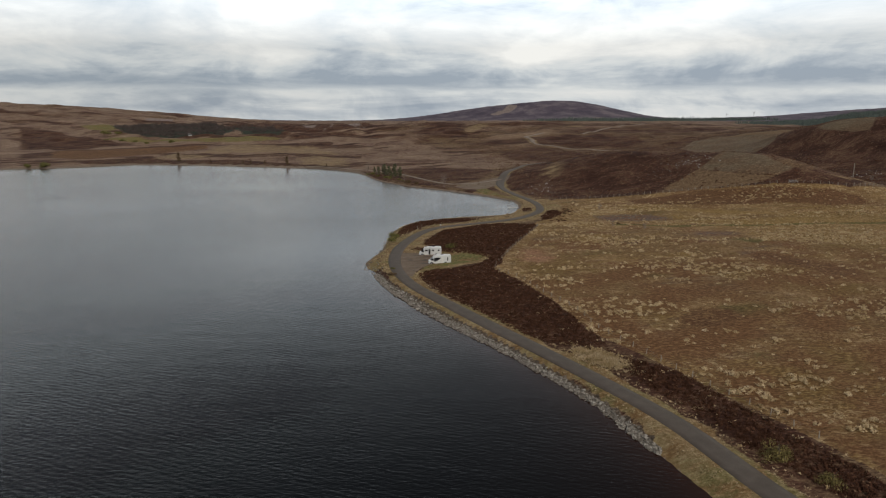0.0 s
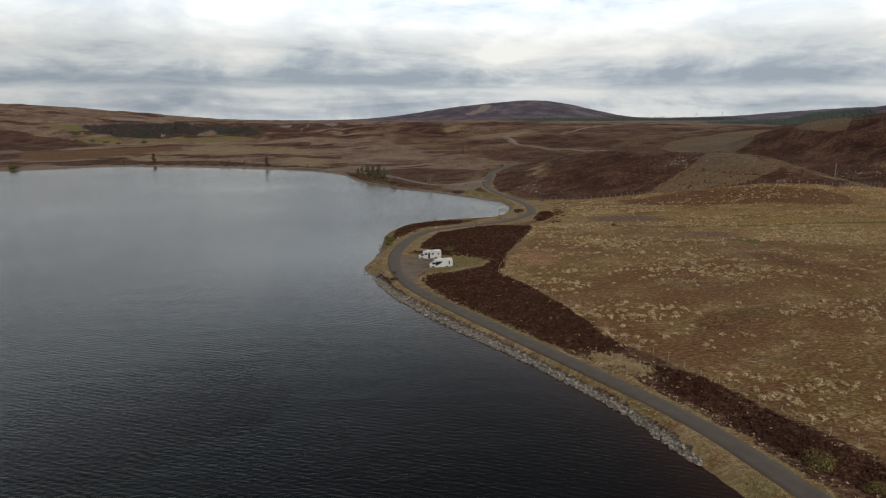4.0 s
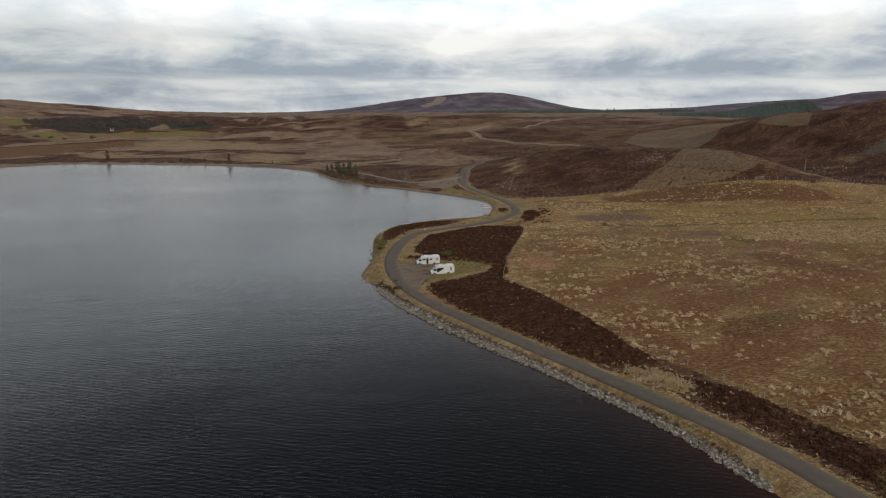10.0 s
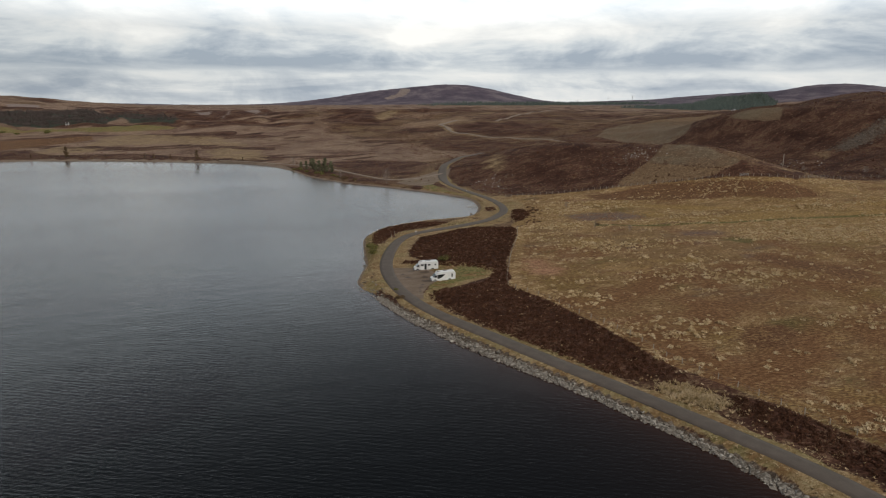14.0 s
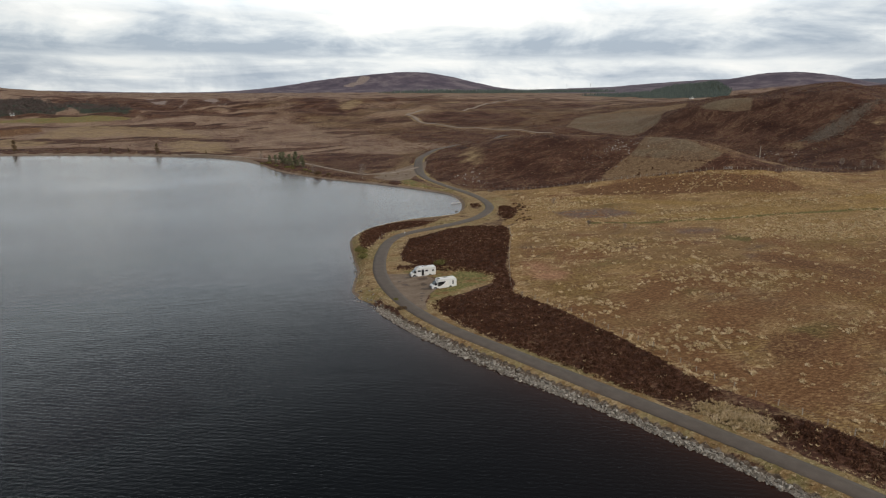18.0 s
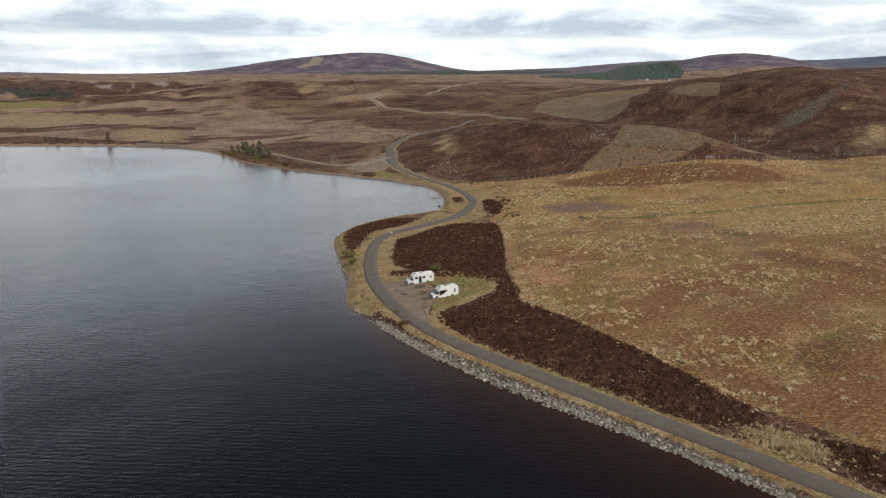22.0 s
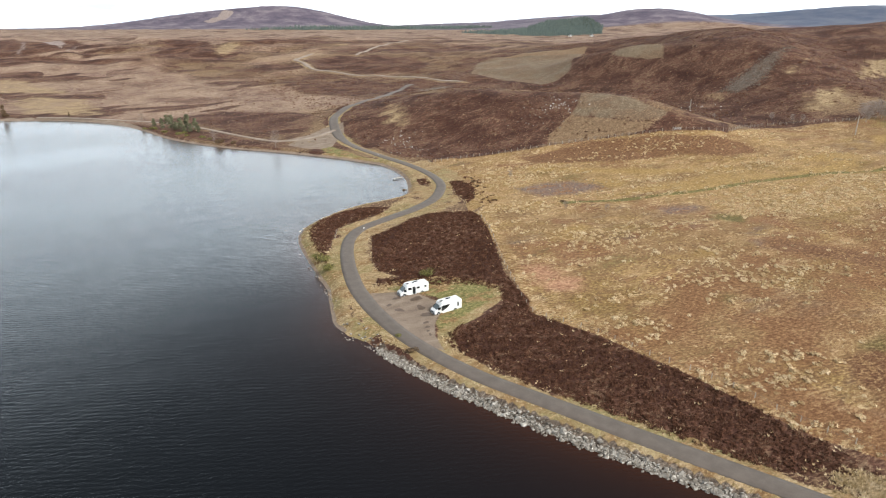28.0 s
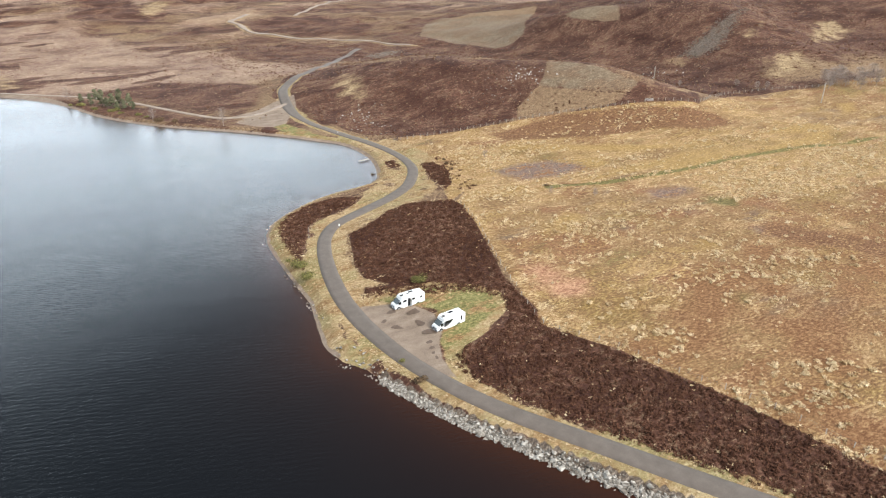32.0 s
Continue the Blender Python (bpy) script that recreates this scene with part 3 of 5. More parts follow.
area("straw", (-136, 576), (-148, 673), (-113, 666), (-83, 615), (-72, 540), (-103, 550))
area("straw", (-277, 703), (-196, 714), (-86, 659), (-146, 784), (-252, 844), (-291, 810))
area("straw", (-155, 649), (-89, 646), (-77, 550), (-114, 557), (-138, 591))
area("straw", (176, 306), (206, 318), (228, 325), (205, 300), (186, 290))
area("straw", (173, 942), (213, 939), (203, 906), (165, 911))
area("straw", (-306, 658), (-306, 727), (-241, 692), (-231, 645), (-284, 633))
area("straw", (26, 908), (44, 975), (76, 940), (44, 859), (18, 865))
area("straw", (65, 443), (84, 446), (86, 419), (76, 391), (62, 396), (55, 408))
area("straw", (171, 287), (178, 282), (170, 277), (168, 280))
area("hill_straw", (310, 367), (326, 375), (363, 386), (401, 399), (329, 360), (314, 357))
area("hill_straw", (360, 354), (426, 393), (445, 384), (435, 358), (403, 345), (352, 333), (350, 343))
area("hill_straw", (288, 332), (306, 339), (334, 332), (310, 309), (287, 300), (268, 303), (270, 315), (279, 328))
area("hill_straw", (272, 388), (281, 385), (274, 365), (265, 359), (261, 373))
area("ling", (91, 317), (128, 316), (148, 302), (160, 295), (175, 285), (182, 275), (180, 262), (161, 266), (145, 278), (125, 284), (105, 295), (91, 306))
area("ling", (92, 193), (98, 192), (104, 186), (115, 169), (110, 162), (103, 163), (98, 174), (91, 185))
area("ling", (57, 143), (68, 143), (69, 135), (60, 128), (49, 129), (51, 136))
area("ling", (-451, 745), (-298, 825), (-285, 787), (-324, 699), (-358, 640), (-404, 663))
area("heather_patch", (50, 300), (54, 298), (54, 287), (48, 274), (42, 268), (44, 281))
area("heather_patch", (38.5, 308), (43.5, 309), (42, 301), (38, 300))
area("clumps", (44, 266), (47, 280), (51, 292), (55, 304), (63, 300), (59, 286), (55, 274), (51, 262))
area("tufty", (63, 193), (78, 190), (73, 177), (66, 171), (57, 171), (56, 181))
area("tufty", (79, 174), (90, 164), (79, 160), (73, 162), (73, 167))
area("tufty", (105, 186), (117, 171), (110, 167), (102, 179))
area("tufty", (45, 228), (66, 214), (55, 207), (43, 220))
area("tufty", (32, 170), (37, 167), (40, 153), (35, 152), (29, 163))
area("tufty", (110, 238), (180, 225), (230, 215), (180, 190), (130, 195), (108, 212))
area("tufty", (54, 285), (67, 301), (81, 292), (81, 275), (63, 260), (51, 264))
area("golden", (111, 251), (141, 250), (171, 243), (221, 245), (192, 224), (155, 234), (125, 234), (104, 237))
area("golden", (91, 269), (97, 275), (111, 265), (104, 252), (93, 254))
area("golden", (68, 198), (79, 198), (81, 189), (74, 183), (64, 190))
area("golden", (38, 225), (60, 232), (66, 222), (50, 214))
area("golden", (173, 257), (193, 256), (215, 252), (223, 245), (203, 235), (187, 241), (171, 250))
area("golden", (250, 267), (261, 258), (245, 247), (223, 245), (233, 254))
area("golden", (86, 307), (107, 290), (133, 269), (164, 254), (154, 247), (123, 259), (97, 277), (82, 293))
area("golden", (79, 252), (105, 256), (142, 255), (156, 248), (143, 240), (118, 241), (90, 244))
area("moss", (58, 175), (66, 170), (58, 166), (43, 171), (44, 174))
area("moss", (73, 150), (81, 151), (60, 140), (62, 144))
area("moss", (103, 218), (112, 209), (102, 202), (95, 212))
area("moss", (63, 146), (74, 147), (79, 141), (69, 133), (58, 136))
area("scar", (-178, 956), (-194, 1148), (-180, 1120), (-168, 948))
area("scar", (-130, 950), (-120, 1050), (-112, 1040), (-122, 945))
area("scar", (207, 2917), (272, 2965), (313, 3097), (354, 3025), (332, 2952), (300, 2899), (223, 2849))
area("scar", (599, 2640), (644, 2640), (650, 2560), (605, 2570))
area("scar", (-246, 1129), (-219, 1194), (-198, 1000), (-223, 1035))
area("scar", (-230, 1300), (-134, 1109), (-133, 1007), (-156, 1070))
area("scar", (-347, 1441), (-292, 1500), (-281, 1162), (-320, 1200))
area("scar", (-646, 1412), (-594, 1453), (-554, 1338), (-615, 1341))
area("bracken", (25, 212), (33, 207), (40, 194), (34, 184), (28, 184), (20, 189), (21, 199))
area("bracken", (41, 165), (52, 163), (52, 158), (43, 158), (37, 160))
area("stony", (141, 570), (176, 599), (196, 588), (172, 560), (150, 545))
area("stony", (351, 400), (381, 409), (334, 381), (301, 366), (281, 366), (276, 382), (298, 390), (322, 394))
area("dull", (64, 278), (78, 280), (91, 276), (98, 266), (96, 258), (79, 255), (68, 259), (62, 268))
area("dull", (93, 232), (105, 230), (110, 222), (103, 218), (88, 218), (84, 226))
area("dull", (88, 196), (97, 194), (100, 186), (105, 181), (111, 168), (104, 164), (99, 171), (92, 180), (88, 187))
area("dull", (41, 133), (49, 138), (61, 142), (72, 147), (68, 141), (60, 136), (48, 131), (40, 129))
area("green", (-11, 213.5), (-6, 212), (2.5, 211), (10, 207), (13.5, 200), (12, 194.5), (5.5, 190.8), (-2, 188.2), (-7, 186), (-6, 190), (-3, 193.5), (-1, 200), (-4, 205.5), (-8, 208.5))
area("green", (24, 397), (29, 387), (34, 366), (37, 350), (26, 361), (18, 375), (18, 387))
area("green", (-411, 874), (-390, 882), (-237, 854), (-216, 891), (-297, 930), (-351, 930), (-399, 900), (-482, 950), (-539, 1039), (-470, 905))
area("green", (-676, 1189), (-581, 1223), (-555, 1068))
area("gravel", (-14, 211), (-8, 208.5), (-4, 205.5), (-1.5, 200), (-3, 193.5), (-6, 189.5), (-8, 185), (-9, 178), (-14, 184), (-16, 197))
area("gravel", (38, 434), (34, 407), (22, 405), (3, 412), (21, 419))
area("gravel", (7, 401), (18, 414), (29, 422), (40, 434), (47, 436), (42, 418), (35, 405), (27, 388), (20, 385), (13, 390))
area("conifer", (300, 2500), (488, 2432), (708, 2380), (1133, 2450), (1337, 2560), (1250, 2700), (700, 2560), (480, 2570))
area("conifer", (1826, 2900), (1867, 2700), (1560, 2129), (1318, 1828), (1129, 1840), (1225, 2208))
area("conifer", (-609, 1200), (-534, 1262), (-470, 1262), (-423, 1226), (-327, 1023), (-330, 966), (-378, 949), (-417, 913), (-487, 1010))
area("conifer", (-391, 1180), (-316, 1105), (-233, 965), (-231, 921), (-299, 971))
area("conifer", (870, 1950), (1250, 2230), (1533, 2240), (1400, 1950), (1246, 1734), (960, 1590))
area("meadow", (136, 341), (143, 327), (152, 313), (164, 308), (150, 303), (136, 311), (118, 319), (112, 325), (118, 333), (128, 338))
area("meadow", (342, 701), (391, 667), (366, 640), (350, 655), (320, 690), (300, 714))
FLUSH = curve_through([(70, 250), (82, 245), (99, 241), (121, 238), (148, 237), (176, 232), (200, 225), (260, 215)], 4.0)


def cover_at(x, y, kind, soft):
    total = np.zeros(x.shape)
    for r in RINGS[kind]:
        m = 6 * soft
        box = (x > r[:, 0].min() - m) & (x < r[:, 0].max() + m) & (y > r[:, 1].min() - m) & (y < r[:, 1].max() + m)
        if box.any():
            total[box] = np.maximum(total[box], patch(x[box], y[box], r, soft))
    return total


shore_run = line_distance(X, Y, LAKE[::2], True)
shore_run = np.where(inside(X, Y, LAKE), -shore_run, shore_run)
road_run = line_distance(X, Y, ROAD_LINE[::3])
near = (Y < 480) & (Y > -300)
ring_lay = RINGS["gravel"][0]
lay_edge = np.where((np.abs(X) < 40) & (np.abs(Y - 198) < 40), 1 - smooth(line_distance(X, Y, np.array([(-12, 214), (-4, 213), (4, 210.5), (11, 204.5), (13.5, 199), (11, 194), (4, 190), (-4, 187), (-6.5, 183), (-8, 178.0)], float)), 1.2, 3.4), 0)
verge = np.maximum(0.80 * lay_edge, np.where(near, 1 - smooth(road_run + 1.1 * waves(X, Y, 13, 62) + 0.5 * waves(X, Y, 5, 63), 2.7, 5.2), 0))
verge = np.maximum(verge, np.where((Y > 190) & (Y < 440) & (X < 60), (1 - smooth(Y, 368, 384)) * (1 - smooth(shore_run, 2.8, 5.2)), 0))
verge = np.maximum(verge, np.where((Y < 90), (1 - smooth(shore_run, 2, 8)), 0))
verge = np.maximum(verge, np.where((Y > 206) & (Y < 340) & (X < 62) & (X > -25), 0.70 * (1 - smooth(road_run, 9, 14)) * (1 - np.maximum(cover_at(X, Y, "heather", 1.0), cover_at(X, Y, "heather_patch", 1.5))) * smooth(shore_run, 0.5, 2.0), 0))
verge = verge * (0.88 + 0.22 * waves(X, Y, 9, 12))
far_moor = smooth(Y, 450, 520)
hill_side = smooth(X + 0.5 * Y, 330, 420) * smooth(Y, 290, 330) * (1 - 0.5 * smooth(Y - 0.6 * X, 470, 600)) * (1 - smooth(Y, 800, 1100))
heath_bands = 0.62 * far_moor * smooth(waves(X * 0.5, Y, 110, 91) + 0.35 * waves(X * 0.6, Y, 34, 92), 0.05, 0.55) * (1 - smooth(Y, 1500, 2200))
give(ground_mesh, "field", np.maximum(cover_at(X, Y, "field", 1.0), (0.78 - 0.16 * smooth(Y, 820, 960)) * far_moor * (1 - hill_side) + 0.22 * waves(X * 0.6, Y, 120, 8) * far_moor))
give(ground_mesh, "bleached", cover_at(X, Y, "field", 2.0) * (0.56 * smooth(Y + 0.25 * X, 215, 275) * (1 - smooth(X, 190, 300)) * (0.7 + 0.5 * waves(X, Y * 1.6, 30, 16)) + 0.10 * smooth(Y, 120, 200) + 0.12 * waves(X * 0.8, Y * 1.5, 24, 14) + 0.35 * cover_at(X, Y, "tufty", 7.0) + 0.4 * (1 - smooth(line_distance(X, Y, curve_through([(31, 131), (25, 158), (16, 184), (26, 219), (38, 255), (52, 275)], 3.0)), 1.0, 9.0))))
give(ground_mesh, "pale", 0.92 * cover_at(X, Y, "pale", 3.0))
give(ground_mesh, "meadow", 0.86 * cover_at(X, Y, "meadow", 3.5))
give(ground_mesh, "heather", np.maximum(np.maximum(np.maximum(cover_at(X, Y, "heather", 1.0), cover_at(X, Y, "heather_patch", 1.5)), np.maximum(0.92 * cover_at(X, Y, "heather_hill", 3.5), 0.80 * cover_at(X, Y, "heather_far", 16.0))), np.maximum(0.58 * hill_side, heath_bands) * (1 - cover_at(X, Y, "field", 3.0))))
give(ground_mesh, "far", far_moor * (1 - 0.6 * hill_side) * 0.9)
# far right hills: haze painted in as a blue cover
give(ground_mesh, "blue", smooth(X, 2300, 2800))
give(ground_mesh, "scar", 0.70 * cover_at(X, Y, "scar", 10.0))
give(ground_mesh, "dull", 0.66 * cover_at(X, Y, "dull", 6.0))
# far mountain: its heather takes on painted distance haze from here outwards
give(ground_mesh, "hazy_heather", smooth(Y + 0.4 * X, 2450, 3000))
give(ground_mesh, "straw", np.maximum((0.60 + 0.16 * waves(X, Y, 14, 64)) * cover_at(X, Y, "hill_straw", 13.0), np.maximum(0.58 * (1 - smooth(line_distance(X, Y, FAR_TRACK_LINE), 3.0, 11.0)), (0.55 + 0.14 * waves(X, Y * 1.3, 22, 17)) * cover_at(X, Y, "straw", 12.0))))
south = (0.52 + 0.14 * waves(X, Y * 1.5, 26, 61)) * smooth(-Y + 0.15 * X, -200, -165) * cover_at(X, Y, "field", 2.0)
give(ground_mesh, "bracken", south)
bank = np.where((Y < 188) & (Y > 86) & (X < 60), 1 - smooth(np.abs(shore_run - 0.2), 0.7 + 1.0 * np.clip(1.15 - np.abs(Y - 152) / 34, 0, 1), 1.5 + 1.0 * np.clip(1.15 - np.abs(Y - 152) / 34, 0, 1)), 0)
give(ground_mesh, "stony", np.maximum(0.55 * cover_at(X, Y, "stony", 6.0), bank))
give(ground_mesh, "golden", 0.64 * cover_at(X, Y, "golden", 7.0))
give(ground_mesh, "moss", 0.68 * cover_at(X, Y, "moss", 5.0))
give(ground_mesh, "rosy", 0.58 * cover_at(X, Y, "bracken", 6.0))
give(ground_mesh, "ling", 0.80 * cover_at(X, Y, "ling", 5.0))
give(ground_mesh, "flush", (0.64 + 0.12 * waves(X, Y, 14, 15)) * (1 - smooth(line_distance(X, Y, FLUSH), 0.3, 4.0)))
give(ground_mesh, "verge", verge)
give(ground_mesh, "green", np.maximum(0.80 * patch(X, Y, RINGS["green"][0], 2.0), 0.66 * cover_at(X, Y, "green", 4.0)))
beach = np.where(Y > 300, 1 - smooth(shore_run, 0.8 + 1.6 * smooth(Y, 480, 520), 2.0 + 3.0 * smooth(Y, 480, 520)), 0) + np.where((Y > 196) & (Y < 300) & (X < 45), 0.85 * (1 - smooth(shore_run, 0.2, 1.6)), 0)
give(ground_mesh, "gravel", np.maximum(np.maximum(cover_at(X, Y, "gravel", 1.2), beach), np.where(shore_run < -0.3, 0.8, 0)))
give(ground_mesh, "conifer", cover_at(X, Y, "conifer", 15.0))

# ---- water ----
wx, wy = stepped(-920, 80, -60, 50, 2.0, 1.05), stepped(-400, 620, 60, 330, 2.0, 1.05)
WX, WY = np.meshgrid(wx, wy)
water_mesh = grid_mesh("water", wx, wy, np.zeros(WX.shape))
wet_run = line_distance(WX, WY, LAKE, True)
give(water_mesh, "shallow", 0.40 * np.exp(-wet_run / 4.0) + 0.30 * np.exp(-wet_run / 14.0))
lee_run = line_distance(WX, WY, curve_through([p for p in SHORE if p[1] < 215], 4.0))
give(water_mesh, "open_water", 0.46 + 0.66 * smooth(lee_run, 3, 85))
water_mesh.materials.append(WATER)
water = tagged(new("water", water_mesh), "dark peaty loch water with wind ripples", "water", kind="structure")


def ribbon(name, line, width, lift, mat, crown=0.06):
    """A road: a crowned strip along a line, with its thickness."""
    d = np.gradient(line, axis=0)
    d /= np.linalg.norm(d, axis=1)[:, None]
    side = np.stack([-d[:, 1], d[:, 0]], 1)
    cols = [-0.5, -0.49, -0.25, 0, 0.25, 0.49, 0.5]
    rows = []
    mid = ground_height(line[:, 0], line[:, 1])
    for c in cols:
        q = line + side * (c * width)[:, None]
        z = np.maximum(mid, ground_height(q[:, 0], q[:, 1])) + lift + crown * (1 - (2 * c) ** 2) - (0.25 if abs(c) == 0.5 else 0)
        rows.append(np.column_stack([q, z]))
    v = np.stack(rows, 1).reshape(-1, 3)
    n, k = len(line), len(cols)
    i = (np.arange(n - 1)[:, None] * k + np.arange(k - 1)[None, :]).ravel()
    me = raw_mesh(name, v, np.stack([i, i + k, i + k + 1, i + 1], 1)[:, ::-1])
    me.polygons.foreach_set("use_smooth", np.ones(len(me.polygons), bool))
    me.materials.append(mat)
    return new(name, me)


tagged(ribbon("road", ROAD_LINE, 3.95 + 0.2 * np.sin(np.arange(len(ROAD_LINE)) * 0.13) + 1.3 * smooth(ROAD_LINE[:, 1], 392, 412) * (1 - smooth(ROAD_LINE[:, 1], 470, 500)), 0.06 + 0.25 * smooth(ROAD_LINE[:, 1], 440, 480), ASPHALT), "narrow grey single-track asphalt road", "road", kind="structure")
tagged(ribbon("road", SHORE_TRACK_LINE, np.full(len(SHORE_TRACK_LINE), 2.6), 0.2, GRAVEL), "pale gravel track beside the loch shore", "track", kind="structure")
tagged(ribbon("road", FAR_TRACK_LINE, 5.0 + 1.2 * np.sin(np.arange(len(FAR_TRACK_LINE)) * 0.9), 0.45, GRAVEL), "pale gravel track crossing the moor", "track", kind="structure")
tagged(ribbon("road", RIDGE_TRACK_LINE, np.full(len(RIDGE_TRACK_LINE), 4.5), 0.6, GRAVEL), "pale gravel track over the ridge", "track", kind="structure")


# ---- materials of the things ----
def plain(name, colour, rough=0.5, metal=0.0, vary=0.15, scale=3.0, spec=0.5, bumpiness=0.0):
    """Paint, stone, wood and the like: one colour with stains at two scales."""
    m, t, b = material(name)
    p = world_pos(t)
    n = maths(t, "ADD", maths(t, "MULTIPLY", noise_tex(t, p, scale, 5, 0.6), 0.6), maths(t, "MULTIPLY", noise_tex(t, p, scale * 7, 3, 0.6), 0.4))
    dark, light = tuple(c * (1 - vary) for c in colour), tuple(min(c * (1 + vary), 0.9) for c in colour)
    t.links.new(ramp(t, n, [(0.35, dark), (0.65, light)]), b.inputs["Base Color"])
    b.inputs["Roughness"].default_value, b.inputs["Metallic"].default_value = rough, metal
    b.inputs["Specular IOR Level"].default_value = spec
    if bumpiness:
        bump(t, b, n, bumpiness, 0.1)
    return m


def varied(name, stops, rough=0.9, scale=0.35, per="island", spec=0.2, share=0.5):
    """Plants and stones: each piece its own shade, drifting over the ground."""
    m, t, b = material(name)
    if per == "island":
        r = t.nodes.new("ShaderNodeNewGeometry").outputs["Random Per Island"]
    else:
        r = t.nodes.new("ShaderNodeObjectInfo").outputs["Random"]
    n = noise_tex(t, world_pos(t), scale, 4, 0.6)
    f = maths(t, "ADD", maths(t, "MULTIPLY", r, share), maths(t, "MULTIPLY", n, 1 - share))
    c = ramp(t, f, stops)
    t.links.new(c, b.inputs["Base Color"])
    b.inputs["Roughness"].default_value = rough
    b.inputs["Specular IOR Level"].default_value = spec
    return m


HEATHER = varied("heather_sprigs", [(0.32, (0.037, 0.016, 0.009)), (0.46, (0.066, 0.029, 0.017)), (0.57, (0.100, 0.047, 0.028)), (0.66, (0.150, 0.080, 0.049)), (0.74, (0.34, 0.24, 0.15))], spec=0.1, scale=0.75, share=0.16)
STRAW = varied("straw_grass", [(0.30, (0.31, 0.205, 0.10)), (0.45, (0.48, 0.35, 0.19)), (0.58, (0.60, 0.47, 0.295)), (0.72, (0.72, 0.60, 0.42))], share=0.22)
VERGE = varied("verge_grass", [(0.22, (0.22, 0.154, 0.066)), (0.45, (0.39, 0.29, 0.162)), (0.65, (0.54, 0.425, 0.28)), (0.8, (0.66, 0.55, 0.40))], share=0.25)
STONE = varied("grey_stone", [(0.2, (0.072, 0.060, 0.049)), (0.42, (0.150, 0.131, 0.110)), (0.62, (0.245, 0.222, 0.193)), (0.8, (0.42, 0.39, 0.35))], 0.9, 2.0)
STONE_EACH = varied("grey_boulder", [(0.2, (0.072, 0.060, 0.049)), (0.42, (0.150, 0.131, 0.110)), (0.62, (0.245, 0.222, 0.193)), (0.8, (0.42, 0.39, 0.35))], 0.9, 2.0, "object")
NEEDLE = varied("pine_needles", [(0.25, (0.050, 0.053, 0.028)), (0.5, (0.102, 0.103, 0.057)), (0.75, (0.19, 0.18, 0.108))], 0.8, 0.3, share=0.25)
GORSE = varied("gorse_leaves", [(0.25, (0.045, 0.046, 0.014)), (0.5, (0.125, 0.116, 0.036)), (0.75, (0.25, 0.22, 0.075))], 0.8, 1.5)
BROOM = varied("broom_twigs", [(0.25, (0.065, 0.052, 0.018)), (0.5, (0.155, 0.122, 0.042)), (0.75, (0.28, 0.225, 0.085))], 0.8, 0.8)
RUSSET = varied("dead_leaves", [(0.25, (0.05, 0.032, 0.016)), (0.5, (0.10, 0.062, 0.034)), (0.75, (0.19, 0.13, 0.07))], 0.85, 1.5)
TWIG = varied("bare_twigs", [(0.25, (0.15, 0.118, 0.10)), (0.5, (0.245, 0.20, 0.172)), (0.75, (0.34, 0.29, 0.255))], 0.85, 1.0)
BARK = plain("bark", (0.12, 0.095, 0.075), 0.9, 0, 0.35, 4.0, 0.2, 0.5)
# spruce green paled and blued: the haze over the far woods is in this colour
SPRUCE = varied("hazed_spruce", [(0.25, (0.065, 0.084, 0.078)), (0.5, (0.095, 0.118, 0.106)), (0.75, (0.135, 0.155, 0.136))], 0.9, 0.02)
WOOD_GREY = plain("weathered_wood", (0.33, 0.29, 0.245), 0.85, 0, 0.3, 6.0, 0.2, 0.3)
WIRE = plain("fence_wire", (0.22, 0.21, 0.20), 0.5, 0.7, 0.1)
WHITE = plain("white_gelcoat", (0.62, 0.62, 0.612), 0.28, 0, 0.035, 1.2)
CREAM = plain("cream_panel", (0.66, 0.65, 0.62), 0.4, 0, 0.06, 1.5)
# paler than the other glazing: a sky reflection is put into this colour
SCREEN = plain("sky_tinted_windscreen", (0.085, 0.10, 0.105), 0.10, 0, 0.1)
GLASS = plain("dark_glazing", (0.012, 0.014, 0.017), 0.06, 0, 0.1)
BLACK = plain("black_plastic", (0.018, 0.018, 0.02), 0.5, 0, 0.2)
GREY = plain("grey_plastic", (0.13, 0.13, 0.135), 0.55, 0, 0.15)
SILVER = plain("brushed_alloy", (0.45, 0.46, 0.47), 0.35, 0.8, 0.1)
RUBBER = plain("tyre_rubber", (0.02, 0.02, 0.02), 0.85, 0, 0.2)
LAMP_RED = plain("red_lens", (0.30, 0.02, 0.015), 0.2, 0, 0.1)
LAMP_CLEAR = plain("clear_lens", (0.55, 0.57, 0.58), 0.12, 0, 0.1)
SLATE = plain("slate_roof", (0.10, 0.10, 0.11), 0.7, 0, 0.2)
HARL = plain("white_harling", (0.72, 0.71, 0.68), 0.9, 0, 0.06)


# ---- builders ----
def part(name, bm, mat, parent=None, label=""):
    """Links a bmesh as one mesh object, under a thing or under a part."""
    me = bpy.data.meshes.new(name)
    bm.to_mesh(me)
    bm.free()
    me.materials.append(mat)
    ob = new(name, me)
    if parent is not None:
        ob.parent = parent
    return tagged(ob, label) if label else ob


def shared(name, me, m, parent):
    """One more object on a mesh that others use too."""
    ob = new(name, me)
    ob.parent = parent
    ob.matrix_basis = m
    return ob


